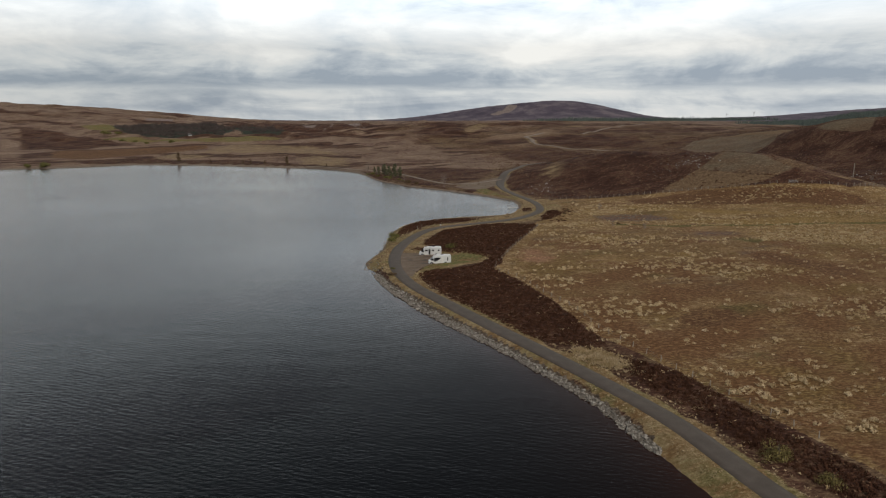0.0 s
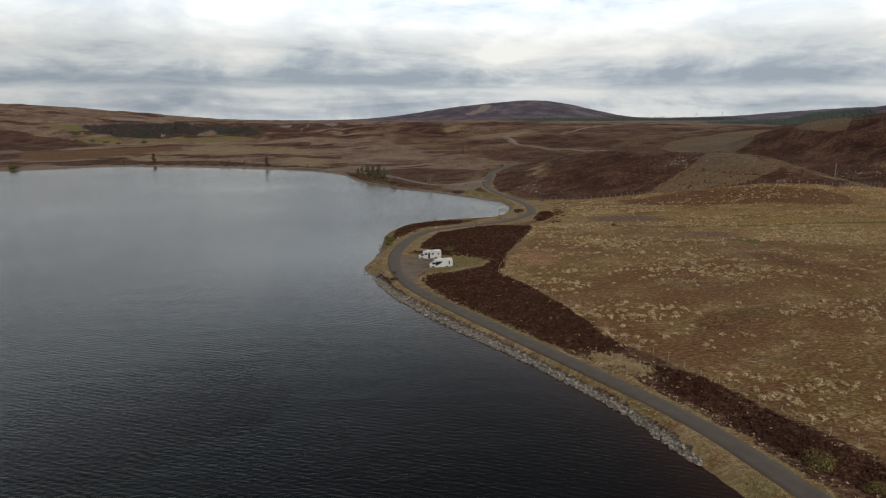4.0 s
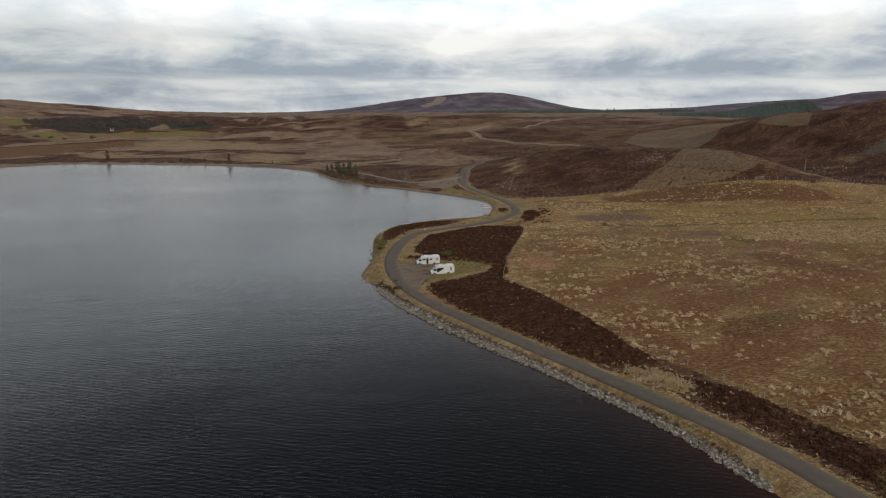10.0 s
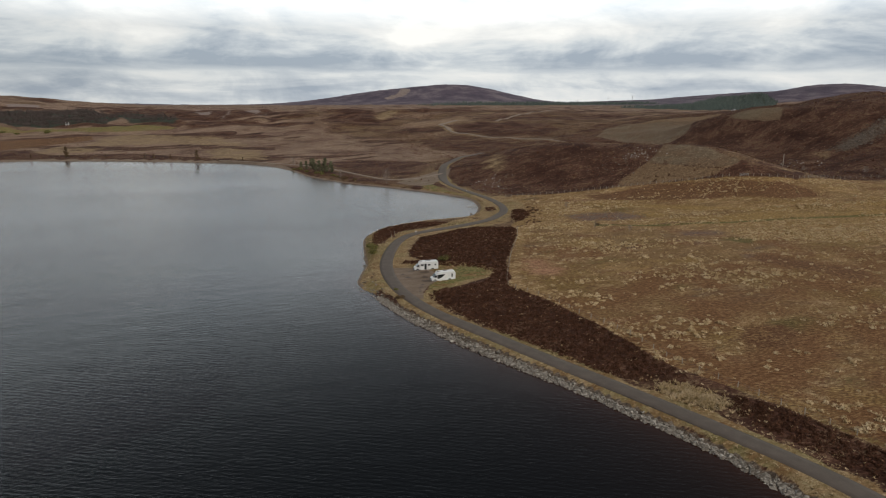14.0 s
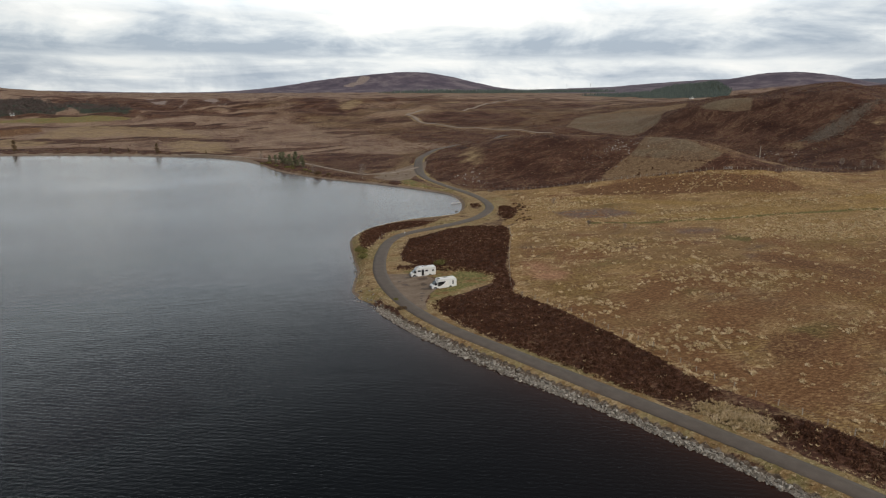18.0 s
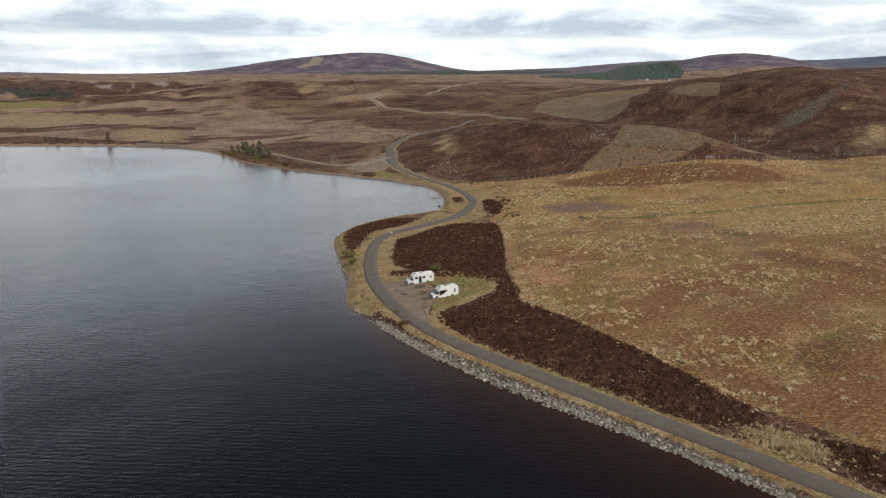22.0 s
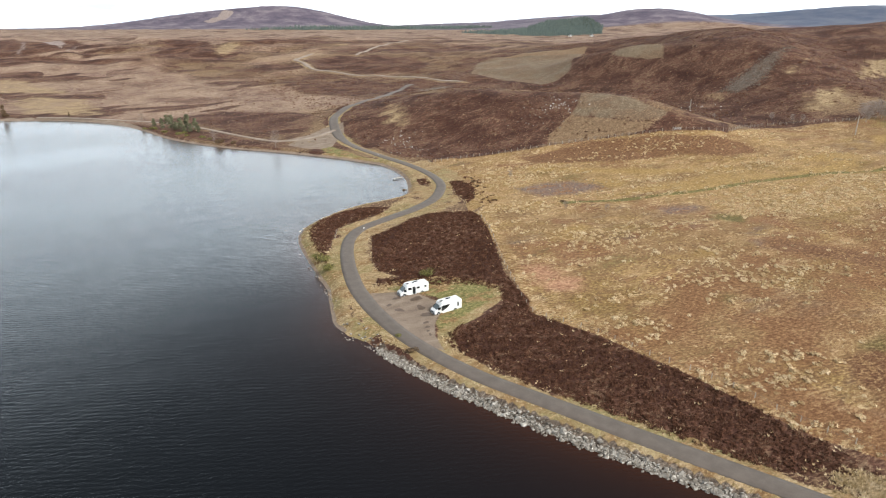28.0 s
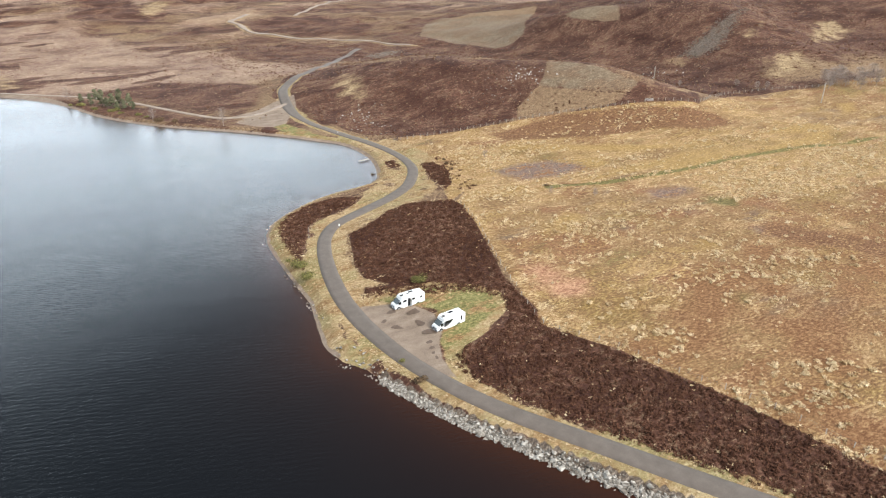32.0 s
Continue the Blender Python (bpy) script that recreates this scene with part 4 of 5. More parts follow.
def block(size, at=(0, 0, 0), bevel=0.0, turn=None, segments=2):
    bm = bmesh.new()
    bmesh.ops.create_cube(bm, size=1.0)
    bmesh.ops.scale(bm, vec=size, verts=bm.verts)
    if bevel:
        bmesh.ops.bevel(bm, geom=bm.edges[:], offset=bevel, segments=segments, affect="EDGES", profile=0.5)
    if turn is not None:
        bmesh.ops.transform(bm, matrix=turn, verts=bm.verts)
    bmesh.ops.translate(bm, vec=at, verts=bm.verts)
    return bm


def rod(a, b, r0, r1=None, sides=8):
    """A tapered rod from a to b."""
    a, b = Vector(a), Vector(b)
    bm = bmesh.new()
    bmesh.ops.create_cone(bm, cap_ends=True, segments=sides, radius1=r0, radius2=r0 if r1 is None else r1, depth=(b - a).length)
    bmesh.ops.transform(bm, matrix=Matrix.Translation((a + b) / 2) @ (b - a).to_track_quat("Z", "Y").to_matrix().to_4x4(), verts=bm.verts)
    return bm


def merge(*bms):
    out = bmesh.new()
    for b in bms:
        me = bpy.data.meshes.new("joined")
        b.to_mesh(me)
        b.free()
        out.from_mesh(me)
        bpy.data.meshes.remove(me)
    return out


def profile_solid(points, half, bevel):
    """A side outline (x, z) drawn out across the width, with rounded edges."""
    bm = bmesh.new()
    left = [bm.verts.new((x, -half, z)) for x, z in points]
    right = [bm.verts.new((x, half, z)) for x, z in points]
    n = len(points)
    bm.faces.new(left[::-1])
    bm.faces.new(right)
    for i in range(n):
        bm.faces.new((left[i], left[(i + 1) % n], right[(i + 1) % n], right[i]))
    bmesh.ops.recalc_face_normals(bm, faces=bm.faces)
    if bevel:
        bmesh.ops.bevel(bm, geom=bm.edges[:], offset=bevel, segments=3, affect="EDGES", profile=0.5)
    return bm


def thing(name, label, category, m, group=""):
    ob = new(name)
    ob.matrix_basis = m
    return tagged(ob, label, category, group)


def height_at(x, y):
    return float(ground_height(np.array([float(x)]), np.array([float(y)]))[0])


# ---- motorhomes ----
def wheel(parent, x, y, side):
    tyre = bmesh.new()
    bmesh.ops.create_cone(tyre, cap_ends=True, segments=24, radius1=0.35, radius2=0.35, depth=0.24)
    bmesh.ops.bevel(tyre, geom=[e for e in tyre.edges if abs(e.verts[0].co.z - e.verts[1].co.z) < 1e-4], offset=0.05, segments=2, affect="EDGES")
    turn = Matrix.Rotation(radians(90), 4, "X")
    bmesh.ops.transform(tyre, matrix=Matrix.Translation((x, y, 0.35)) @ turn, verts=tyre.verts)
    w = part("wheel", tyre, RUBBER, parent, "black rubber tyre")
    rim = bmesh.new()
    bmesh.ops.create_cone(rim, cap_ends=True, segments=20, radius1=0.22, radius2=0.19, depth=0.05)
    bmesh.ops.transform(rim, matrix=Matrix.Translation((x, y + side * 0.125, 0.35)) @ Matrix.Rotation(radians(-90 * side), 4, "X"), verts=rim.verts)
    part("rim", rim, SILVER, w, "silver alloy rim")


def side_panel(size, at, side, bevel=0.03):
    """A flat panel let into one side of the vehicle, a little proud of it."""
    return block((size[0], 0.03, size[1]), (at[0], side * at[1], at[2]), 0.012)


def motorhome(m, label, length, open_door, swoosh):
    van = thing("motorhome", label, "motorhome", m, "parked motorhomes")
    r, f, w = -length / 2, length / 2, 1.14
    outline = [(r, 0.50), (r, 2.55), (r + 0.12, 2.78), (r + 0.45, 2.86), (f - 2.55, 2.86), (f - 1.95, 2.78), (f - 1.62, 2.52), (f - 1.52, 2.28),
               (f - 1.55, 0.50)]
    part("body", profile_solid(outline, w, 0.07), WHITE, van)
    cab = [(f - 1.60, 0.42), (f - 1.60, 2.22), (f - 1.42, 2.20), (f - 0.56, 1.36), (f - 0.14, 1.14), (f - 0.02, 0.88), (f, 0.42)]
    cab_part = part("cab", profile_solid(cab, 1.0, 0.06), WHITE, van)
    lean = Matrix.Rotation(radians(44.3), 4, "Y")
    part("windscreen", block((1.14, 1.84, 0.05), (f - 0.98, 0, 1.79), 0.015, lean), SCREEN, cab_part, "sloping windscreen, reflected sky painted in grey-blue")
    part("bumper", block((0.22, 1.98, 0.34), (f - 0.05, 0, 0.50), 0.05), GREY, cab_part, "unpainted grey front bumper")
    part("grille", block((0.05, 1.1, 0.20), (f + 0.0, 0, 0.84), 0.015), BLACK, cab_part)
    for s in (-1, 1):
        part("headlight", block((0.26, 0.30, 0.17), (f - 0.16, s * 0.78, 0.98), 0.05), LAMP_CLEAR, cab_part, "clear headlight")
        part("cab_window", merge(side_panel((0.74, 0.62), (f - 1.20, 1.0, 1.62), s)), GLASS, cab_part, "dark cab side window")
        mirror = part("mirror", block((0.10, 0.16, 0.30), (f - 0.98, s * 1.22, 1.48), 0.03), BLACK, cab_part)
        part("mirror_arm", rod((f - 0.98, s * 0.98, 1.38), (f - 0.98, s * 1.20, 1.40), 0.03), BLACK, mirror)
        part("skirt", block((length - 2.3, 0.05, 0.22), (r + (length - 1.9) / 2 + 0.2, s * 1.10, 0.42), 0.02), CREAM, van)
        for x in (f - 0.95, r + 1.75):
            reach = 1.0 if x > 0 else 1.14
            arch = bmesh.new()
            bmesh.ops.create_cone(arch, cap_ends=True, segments=24, radius1=0.46, radius2=0.46, depth=0.03)
            bmesh.ops.transform(arch, matrix=Matrix.Translation((x, s * (reach - 0.004), 0.42)) @ Matrix.Rotation(radians(90), 4, "X"), verts=arch.verts)
            part("wheel_arch", arch, BLACK, van, "black wheel arch")
            wheel(van, x, s * (reach - 0.09), s)
        part("rear_light", block((0.05, 0.12, 0.42), (r - 0.02, s * 0.98, 0.95), 0.015), LAMP_RED, van, "red rear light cluster")
    windows = [(f - 2.35, 0.85, 0.50), (f - 4.5, 0.70, 0.46), (r + 0.9, 0.45, 0.46)] if not swoosh else [(f - 2.6, 1.35, 0.62), (r + 1.05, 0.32, 1.0)]
    for x, wide, high in windows:
        for s in (-1, 1):
            win = part("window", side_panel((wide, high), (x, 1.145, 1.90 if high < 0.8 else 1.75), s), GLASS, van, "dark acrylic side window")
            part("window_frame", merge(*(side_panel(q, (x + dx, 1.150, (1.90 if high < 0.8 else 1.75) + dz), s) for q, dx, dz in
                                         (((wide + 0.06, 0.03), 0, high / 2), ((wide + 0.06, 0.03), 0, -high / 2), ((0.03, high), wide / 2, 0), ((0.03, high), -wide / 2, 0)))), BLACK, win)
    if swoosh:
        stripe = [(f - 1.66, 1.02), (f - 1.62, 2.10), (f - 3.75, 2.24), (f - 3.85, 2.05), (f - 3.2, 1.52), (f - 2.6, 1.20), (f - 2.1, 0.98)]
        for s in (-1, 1):
            q = profile_solid(stripe, 0.012, 0)
            bmesh.ops.translate(q, vec=(0, s * 1.146, 0), verts=q.verts)
            part("stripe", q, BLACK, van, "black sweeping side stripe")
    door_x = f - 3.35 if open_door else f - 4.3
    if open_door:
        # flat black panel stands in for the shade inside the open door
        gap = part("doorway", side_panel((0.62, 1.78), (door_x, 1.142, 1.42), 1), BLACK, van, "open doorway, its unlit inside a black panel")
        part("step", block((0.55, 0.30, 0.05), (door_x, 1.28, 0.36), 0.015), GREY, gap)
        leaf = part("door", block((0.05, 0.60, 1.75), (door_x - 0.36, 1.46, 1.42), 0.02), WHITE, van, "white habitation door standing open")
        part("door_window", block((0.062, 0.36, 0.40), (door_x - 0.36, 1.46, 1.85), 0.01), GLASS, leaf)
        awning = part("awning_case", rod((r + 0.7, 1.17, 2.70), (f - 2.4, 1.17, 2.70), 0.085, sides=12), CREAM, van)
        part("end_cap", block((0.05, 0.18, 0.18), (f - 2.4, 1.17, 2.70), 0.02), GREY, awning)
    else:
        leaf = part("door", side_panel((0.62, 1.78), (door_x, 1.140, 1.42), 1), CREAM, van, "closed off-white habitation door")
        part("handle", block((0.12, 0.03, 0.05), (door_x + 0.22, 1.17, 1.3), 0.01), BLACK, leaf)
    for x, wide, long in ((f - 2.15, 0.55, 0.75), (f - 3.6, 0.42, 0.42), (r + 1.6, 0.60, 0.60)):
        light = part("rooflight", block((long, wide, 0.10), (x, 0.1, 2.90), 0.03), GLASS if x > 0 else CREAM, van, "tinted roof hatch" if x > 0 else "white roof hatch")
        part("rooflight_frame", block((long + 0.10, wide + 0.10, 0.05), (x, 0.1, 2.875), 0.015), CREAM, light)
    part("solar_panel", block((1.1, 0.55, 0.035), (r + 2.75, -0.45, 2.90), 0.01), GLASS, van, "flat dark solar panel")
    part("rear_window", block((0.03, 1.1, 0.50), (r - 0.005, 0, 1.9), 0.01), GLASS, van)
    part("number_plate", block((0.02, 0.52, 0.11), (f + 0.065, 0, 0.52), 0.004), CREAM, van)
    return van


motorhome(pose(-1.1, 194.3, 1.50, 0, 0, 186), "white coachbuilt motorhome with black side stripe", 7.0, False, True)
motorhome(pose(-4.2, 206.3, 1.50, 0, 0, 182), "white motorhome with its side door standing open", 7.3, True, False)


# ---- loose plants over the ground ----
def tuft_triangles(rng, blades, high, spread, wide):
    """Blades of a tuft: triangles that lean outwards."""
    out = np.zeros((blades, 3, 3))
    for k in range(blades):
        a, lean = rng.uniform(0, math.tau), rng.uniform(0.2, 1.0)
        base = np.array([math.cos(a), math.sin(a), 0]) * spread * 0.3 * rng.uniform(0, 1)
        across = np.array([-math.sin(a), math.cos(a), 0]) * wide * rng.uniform(0.6, 1.3)
        tip = base + np.array([math.cos(a) * spread * lean, math.sin(a) * spread * lean, high * rng.uniform(0.65, 1.1) * (1.15 - 0.6 * lean)])
        out[k] = base - across, base + across, tip
    return out


def shrub_triangles(rng, leaves, radius, high, size):
    """A mound of sprigs: small triangles set over a dome."""
    out = np.zeros((leaves, 3, 3))
    for k in range(leaves):
        a, e = rng.uniform(0, math.tau), math.asin(rng.uniform(0.05, 1))
        c = np.array([math.cos(a) * math.cos(e) * radius, math.sin(a) * math.cos(e) * radius, math.sin(e) * high]) * rng.uniform(0.72, 1.08)
        face = c / max(np.linalg.norm(c), 1e-6) + rng.normal(size=3) * 0.32
        face /= np.linalg.norm(face)
        u = np.cross(face, rng.normal(size=3))
        u /= np.linalg.norm(u)
        v = np.cross(face, u)
        s = size * rng.uniform(0.6, 1.4)
        out[k] = c - u * s * 0.5 - v * s * 0.4, c + u * s * 0.5 - v * s * 0.4, c + v * s * 0.75 + np.array([0, 0, 0.3 * s])
    return out


def scattered(name, kinds, xy, sizes, mat, label, category, seed, lift=-0.03):
    """Many small plants or stones over the ground, joined: they cannot be counted."""
    rng = np.random.RandomState(seed)
    z = ground_height(xy[:, 0], xy[:, 1])
    which = rng.randint(0, len(kinds), len(xy))
    turn = rng.uniform(0, math.tau, len(xy))
    chunks = []
    for k, tri in enumerate(kinds):
        i = np.where(which == k)[0]
        c, s = np.cos(turn[i])[:, None, None], np.sin(turn[i])[:, None, None]
        t = tri[None]
        sc = sizes[i][:, None, None]
        q = np.stack([(t[..., 0] * c - t[..., 1] * s) * sc + xy[i, 0][:, None, None], (t[..., 0] * s + t[..., 1] * c) * sc + xy[i, 1][:, None, None],
                      t[..., 2] * sc + (z[i] + lift)[:, None, None]], -1)
        chunks.append(q.reshape(-1, 3))
    v = np.concatenate(chunks)
    me = raw_mesh(name, v, np.arange(len(v)).reshape(-1, 3))
    me.materials.append(mat)
    return tagged(new(name, me), label, category, kind="stuff")


def points_in(box, count, keep, seed):
    rng = np.random.RandomState(seed)
    p = np.column_stack([rng.uniform(box[0], box[2], count), rng.uniform(box[1], box[3], count)])
    return p[keep(p[:, 0], p[:, 1], rng.uniform(0, 1, count))]


rs = np.random.RandomState(5)
heather_kinds = [shrub_triangles(rs, 16, 0.42, 0.42, 0.20) for _ in range(6)]
grass_kinds = [np.concatenate([tuft_triangles(rs, 16, 0.46, 0.60, 0.05), shrub_triangles(rs, 22, 0.40, 0.36, 0.17)]) for _ in range(6)]
short_kinds = [tuft_triangles(rs, 10, 0.26, 0.30, 0.04) for _ in range(5)]


NEAR_HEATHER = RINGS["heather"][:4] + RINGS["heather_patch"]
clump_at = points_in((43, 262, 64, 306), 90, lambda x, y, r: patch(x, y, RINGS["clumps"][0], 1.0) > 0.5, 29)


def heather_keep(x, y, r):
    c = np.zeros(x.shape)
    for ring in NEAR_HEATHER:
        c = np.maximum(c, patch(x, y, ring, 1.2))
    for cx, cy in clump_at:
        c = np.maximum(c, np.exp(-((x - cx) ** 2 + (y - cy) ** 2) / 1.0))
    c = c + 0.22 * waves(x, y, 5, 21)
    return (c > 0.42 + 0.25 * r) & ((y < 235) | (line_distance(x, y, LAKE, True) > 3.4)) & (line_distance(x, y, ROAD_LINE[::3]) > 3.0)


hp = points_in((-22, 64, 72, 320), 95000, heather_keep, 31)
scattered("heather", heather_kinds, hp, np.random.RandomState(32).uniform(0.5, 1.15, len(hp)) * (1 + 0.25 * waves(hp[:, 0], hp[:, 1] * 1.6, 4.0, 34)), HEATHER, "dark brown winter heather in dense low mounds", "heather", 33, -0.06)


def tussock_keep(x, y, r):
    f = patch(x, y, RINGS["field"][0], 2.0)
    d = 0.42 + 0.6 * waves(x * 0.8, y * 1.5, 38, 41) + 0.55 * waves(x * 0.7, y * 1.5, 9, 42) + 0.45 * cover_at(x, y, "tufty", 4.0) - 0.5 * cover_at(x, y, "bracken", 4.0)
    d = d * (1 - 0.7 * cover_at(x, y, "dull", 4.0)) * (1 - 0.6 * cover_at(x, y, "stony", 3.0))
    return (f > 0.6) & (r < 0.010 + 0.34 * np.clip((d - 0.46) * 2.2, 0, 1) ** 1.5)


tp = points_in((-20, 20, 215, 320), 130000, tussock_keep, 43)
scattered("grass_tussocks", grass_kinds, tp, np.clip(np.random.RandomState(44).gamma(7, 0.145, len(tp)), 0.45, 1.9), STRAW, "pale straw-coloured dead grass tussocks in rough pasture", "grass", 45)


def heath_grass_keep(x, y, r):
    c = np.zeros(x.shape)
    for ring in NEAR_HEATHER:
        c = np.maximum(c, patch(x, y, ring, 3.0))
    edge = np.clip(1.6 - 1.6 * c, 0, 1)
    return (c > 0.3) & (waves(x * 0.8 + y * 0.3, y * 1.6, 6, 46) + 0.7 * waves(x, y, 2.2, 47) + 0.9 * edge > 1.05) & (r < 0.55) & (line_distance(x, y, ROAD_LINE[::3]) > 3.0)


hg = points_in((-20, 64, 72, 320), 60000, heath_grass_keep, 48)
scattered("heath_grass", short_kinds, hg, np.random.RandomState(49).uniform(0.7, 1.5, len(hg)), STRAW, "thin pale grass growing through the heather", "grass", 50, 0.12)


def verge_keep(x, y, r):
    d = line_distance(x, y, ROAD_LINE[::2])
    s = line_distance(x, y, LAKE, True)
    land = ~inside(x, y, LAKE)
    heath = np.zeros(x.shape)
    for ring in NEAR_HEATHER:
        heath = np.maximum(heath, patch(x, y, ring, 0.5))
    side = (d > 2.25) & (d < 5.2) & (r < 0.9 - 0.12 * d) | (d > 4) & (d < 11) & (y > 206) & (y < 340) & (heath < 0.4) & (r < 0.42)
    tip = (y > 192) & (y < 300) & (s > 0.8) & (s < 6) & (d > 2.3) & (r < 0.28)
    lay = patch(x, y, RINGS["gravel"][0], 0.5)
    bank_ = (y < 188) & (y > 86) & (s < 1.4 + 1.6 * np.clip(1.15 - np.abs(y - 152) / 34, 0, 1))
    return land & (side | tip) & (lay < 0.4) & ~bank_


vp = points_in((-27, 40, 75, 345), 120000, verge_keep, 51)
scattered("verge_grass", short_kinds, vp, np.random.RandomState(52).uniform(0.5, 1.35, len(vp)), VERGE, "short yellowed verge grass beside the road", "grass", 53)
rp = np.random.RandomState(61).normal(0, 1, (900, 2)) * (1.5, 3.0) @ np.array([[0.82, 0.57], [-0.57, 0.82]]) + (30.0, 116.0)
scattered("rush_clump", short_kinds, rp, np.random.RandomState(62).uniform(1.2, 2.8, len(rp)), VERGE, "large clump of bleached rushes beside the road", "rushes", 63)


# coarser growth over the hills and the moor beyond the loch
TAWNY = varied("tawny_moor_grass", [(0.30, (0.11, 0.068, 0.038)), (0.45, (0.20, 0.135, 0.080)), (0.58, (0.30, 0.215, 0.13)), (0.72, (0.44, 0.35, 0.23))], share=0.35, scale=0.08)
coarse = [tuft_triangles(rs, 9, 0.45, 0.55, 0.16) for _ in range(5)]
MOUND = varied("hill_heather", [(0.32, (0.062, 0.026, 0.016)), (0.46, (0.104, 0.045, 0.028)), (0.57, (0.152, 0.077, 0.048)), (0.70, (0.25, 0.175, 0.11))], spec=0.1, scale=0.12, share=0.3)
mounds = [shrub_triangles(rs, 9, 0.55, 0.45, 0.42) for _ in range(5)]


def moor_keep(pale_side):
    def keep(x, y, r):
        land = ~inside(x, y, LAKE)
        clear = (line_distance(x, y, ROAD_LINE[::4]) > 5) & (line_distance(x, y, FAR_TRACK_LINE) > 6) & (line_distance(x, y, SHORE_TRACK_LINE) > 4)
        pale_here = np.maximum(cover_at(x, y, "pale", 5.0), cover_at(x, y, "straw", 8.0))
        w = 0.5 + 0.35 * waves(x, y * 1.5, 60, 77) + 0.35 * waves(x, y * 1.4, 17, 78)
        field = cover_at(x, y, "field", 2.0)
        want = np.clip(w, 0.05, 1) * (1 - 0.9 * pale_here) if pale_side else 0.6 * np.clip(1 - w, 0.1, 1) * (1 - pale_here)
        return land & clear & (field < 0.3) & (r < want)
    return keep


mp = np.vstack([points_in((40, 300, 470, 760), 30000, moor_keep(True), 79), points_in((-330, 400, 60, 800), 22000, moor_keep(True), 80)])
scattered("moor_grass", coarse, mp, np.clip(np.random.RandomState(81).gamma(5, 0.15, len(mp)), 0.35, 1.5), TAWNY, "tawny moor grass tufts over the hillsides", "grass", 82, -0.05)
mh = np.vstack([points_in((40, 300, 470, 760), 60000, moor_keep(False), 83), points_in((-330, 400, 60, 800), 12000, moor_keep(False), 84)])
scattered("moor_heather", mounds, mh, np.clip(np.random.RandomState(85).gamma(6, 0.125, len(mh)), 0.35, 1.3), MOUND, "dark heather mounds over the hillsides", "heather", 86, -0.08)


# ---- stone bank along the loch ----
def hull_stone(seed, flat=0.7):
    """An angular block: the hull of a few random points."""
    rng = np.random.RandomState(seed)
    bm = bmesh.new()
    for _ in range(13):
        p = rng.normal(size=3)
        p = p / np.linalg.norm(p) * rng.uniform(0.42, 0.55)
        bm.verts.new((p[0] * rng.uniform(0.9, 1.2), p[1], p[2] * flat))
    got = bmesh.ops.convex_hull(bm, input=bm.verts)
    bmesh.ops.delete(bm, geom=[v for v in bm.verts if not v.link_faces], context="VERTS")
    return bm


def stone_mesh(seed, mat):
    bm = hull_stone(seed)
    bmesh.ops.triangulate(bm, faces=bm.faces)
    me = bpy.data.meshes.new("stone")
    bm.to_mesh(me)
    bm.free()
    me.materials.append(mat)
    return me


def mesh_triangles(me):
    me.calc_loop_triangles()
    co = np.array([v.co[:] for v in me.vertices])
    return np.array([[co[i] for i in t.vertices] for t in me.loop_triangles])


stone_meshes = [stone_mesh(100 + k, STONE_EACH) for k in range(9)]
stone_kinds = [mesh_triangles(m) for m in stone_meshes]
stone_bank = tagged(new("stone_bank"), "bank of grey boulders sloping into the loch", "stone bank")


def bank_stones(y0, y1, count, seed):
    """Places on the bank's slope, with sizes, for a stretch of the shore."""
    rng = np.random.RandomState(seed)
    line = curve_through(SHORE, 0.5)
    line = line[(line[:, 1] > y0) & (line[:, 1] < y1) & (line[:, 0] < 60)]
    d = np.gradient(line, axis=0)
    d /= np.linalg.norm(d, axis=1)[:, None]
    i = rng.randint(0, len(line), count)
    across = rng.uniform(-0.7, 0.75, count) + rng.uniform(0, 1.2, count) * np.clip(1.15 - np.abs(line[i, 1] - 152) / 34, 0.0, 1)
    out = np.stack([d[i, 1], -d[i, 0]], 1)
    return line[i] + out * across[:, None] + rng.normal(0, 0.15, (count, 2)), np.clip(rng.gamma(7, 0.092, count), 0.32, 1.2) * np.where(across < 1.2, 1.1, 0.9)


xy, size = bank_stones(146, 166, 300, 71)
rng = np.random.RandomState(72)
for k in range(300):
    z = height_at(*xy[k]) + size[k] * 0.10
    m = pose(xy[k, 0], xy[k, 1], z, rng.uniform(-25, 25), rng.uniform(-25, 25), rng.uniform(0, 360)) @ Matrix.Diagonal((size[k], size[k] * rng.uniform(0.7, 1.0), size[k] * rng.uniform(0.75, 1.1), 1))
    shared("stone", stone_meshes[k % len(stone_meshes)], m, stone_bank)
xa, sa = bank_stones(84, 147, 1500, 73)
xb, sb = bank_stones(165, 186, 560, 74)
xc, sc_ = bank_stones(146, 166, 330, 75)
rest = scattered("stone_rubble", stone_kinds, np.vstack([xa, xb, xc]), np.concatenate([sa, sb, sc_ * 0.8]), STONE, "tumbled grey boulders of the bank", "stones", 76, 0.08)
rest.parent = stone_bank
for key in ("category",):
    del rest[key]

# stones in the shallows off the point, and pale stones over the hill and the pasture
r5 = np.random.RandomState(81)
shallow_xy = np.vstack([r5.normal((-25.5, 193), (2.2, 2.4), (60, 2)), r5.normal((-22.5, 220), (0.9, 2.5), (14, 2)), r5.normal((-21, 189), (1.2, 3.5), (40, 2)), r5.normal((-21.6, 232), (0.5, 8), (16, 2))])
scattered("shore_stones", stone_kinds, shallow_xy, r5.uniform(0.25, 0.75, len(shallow_xy)), STONE, "pale stones lying in the shallows off the point", "stones", 82, 0.12)
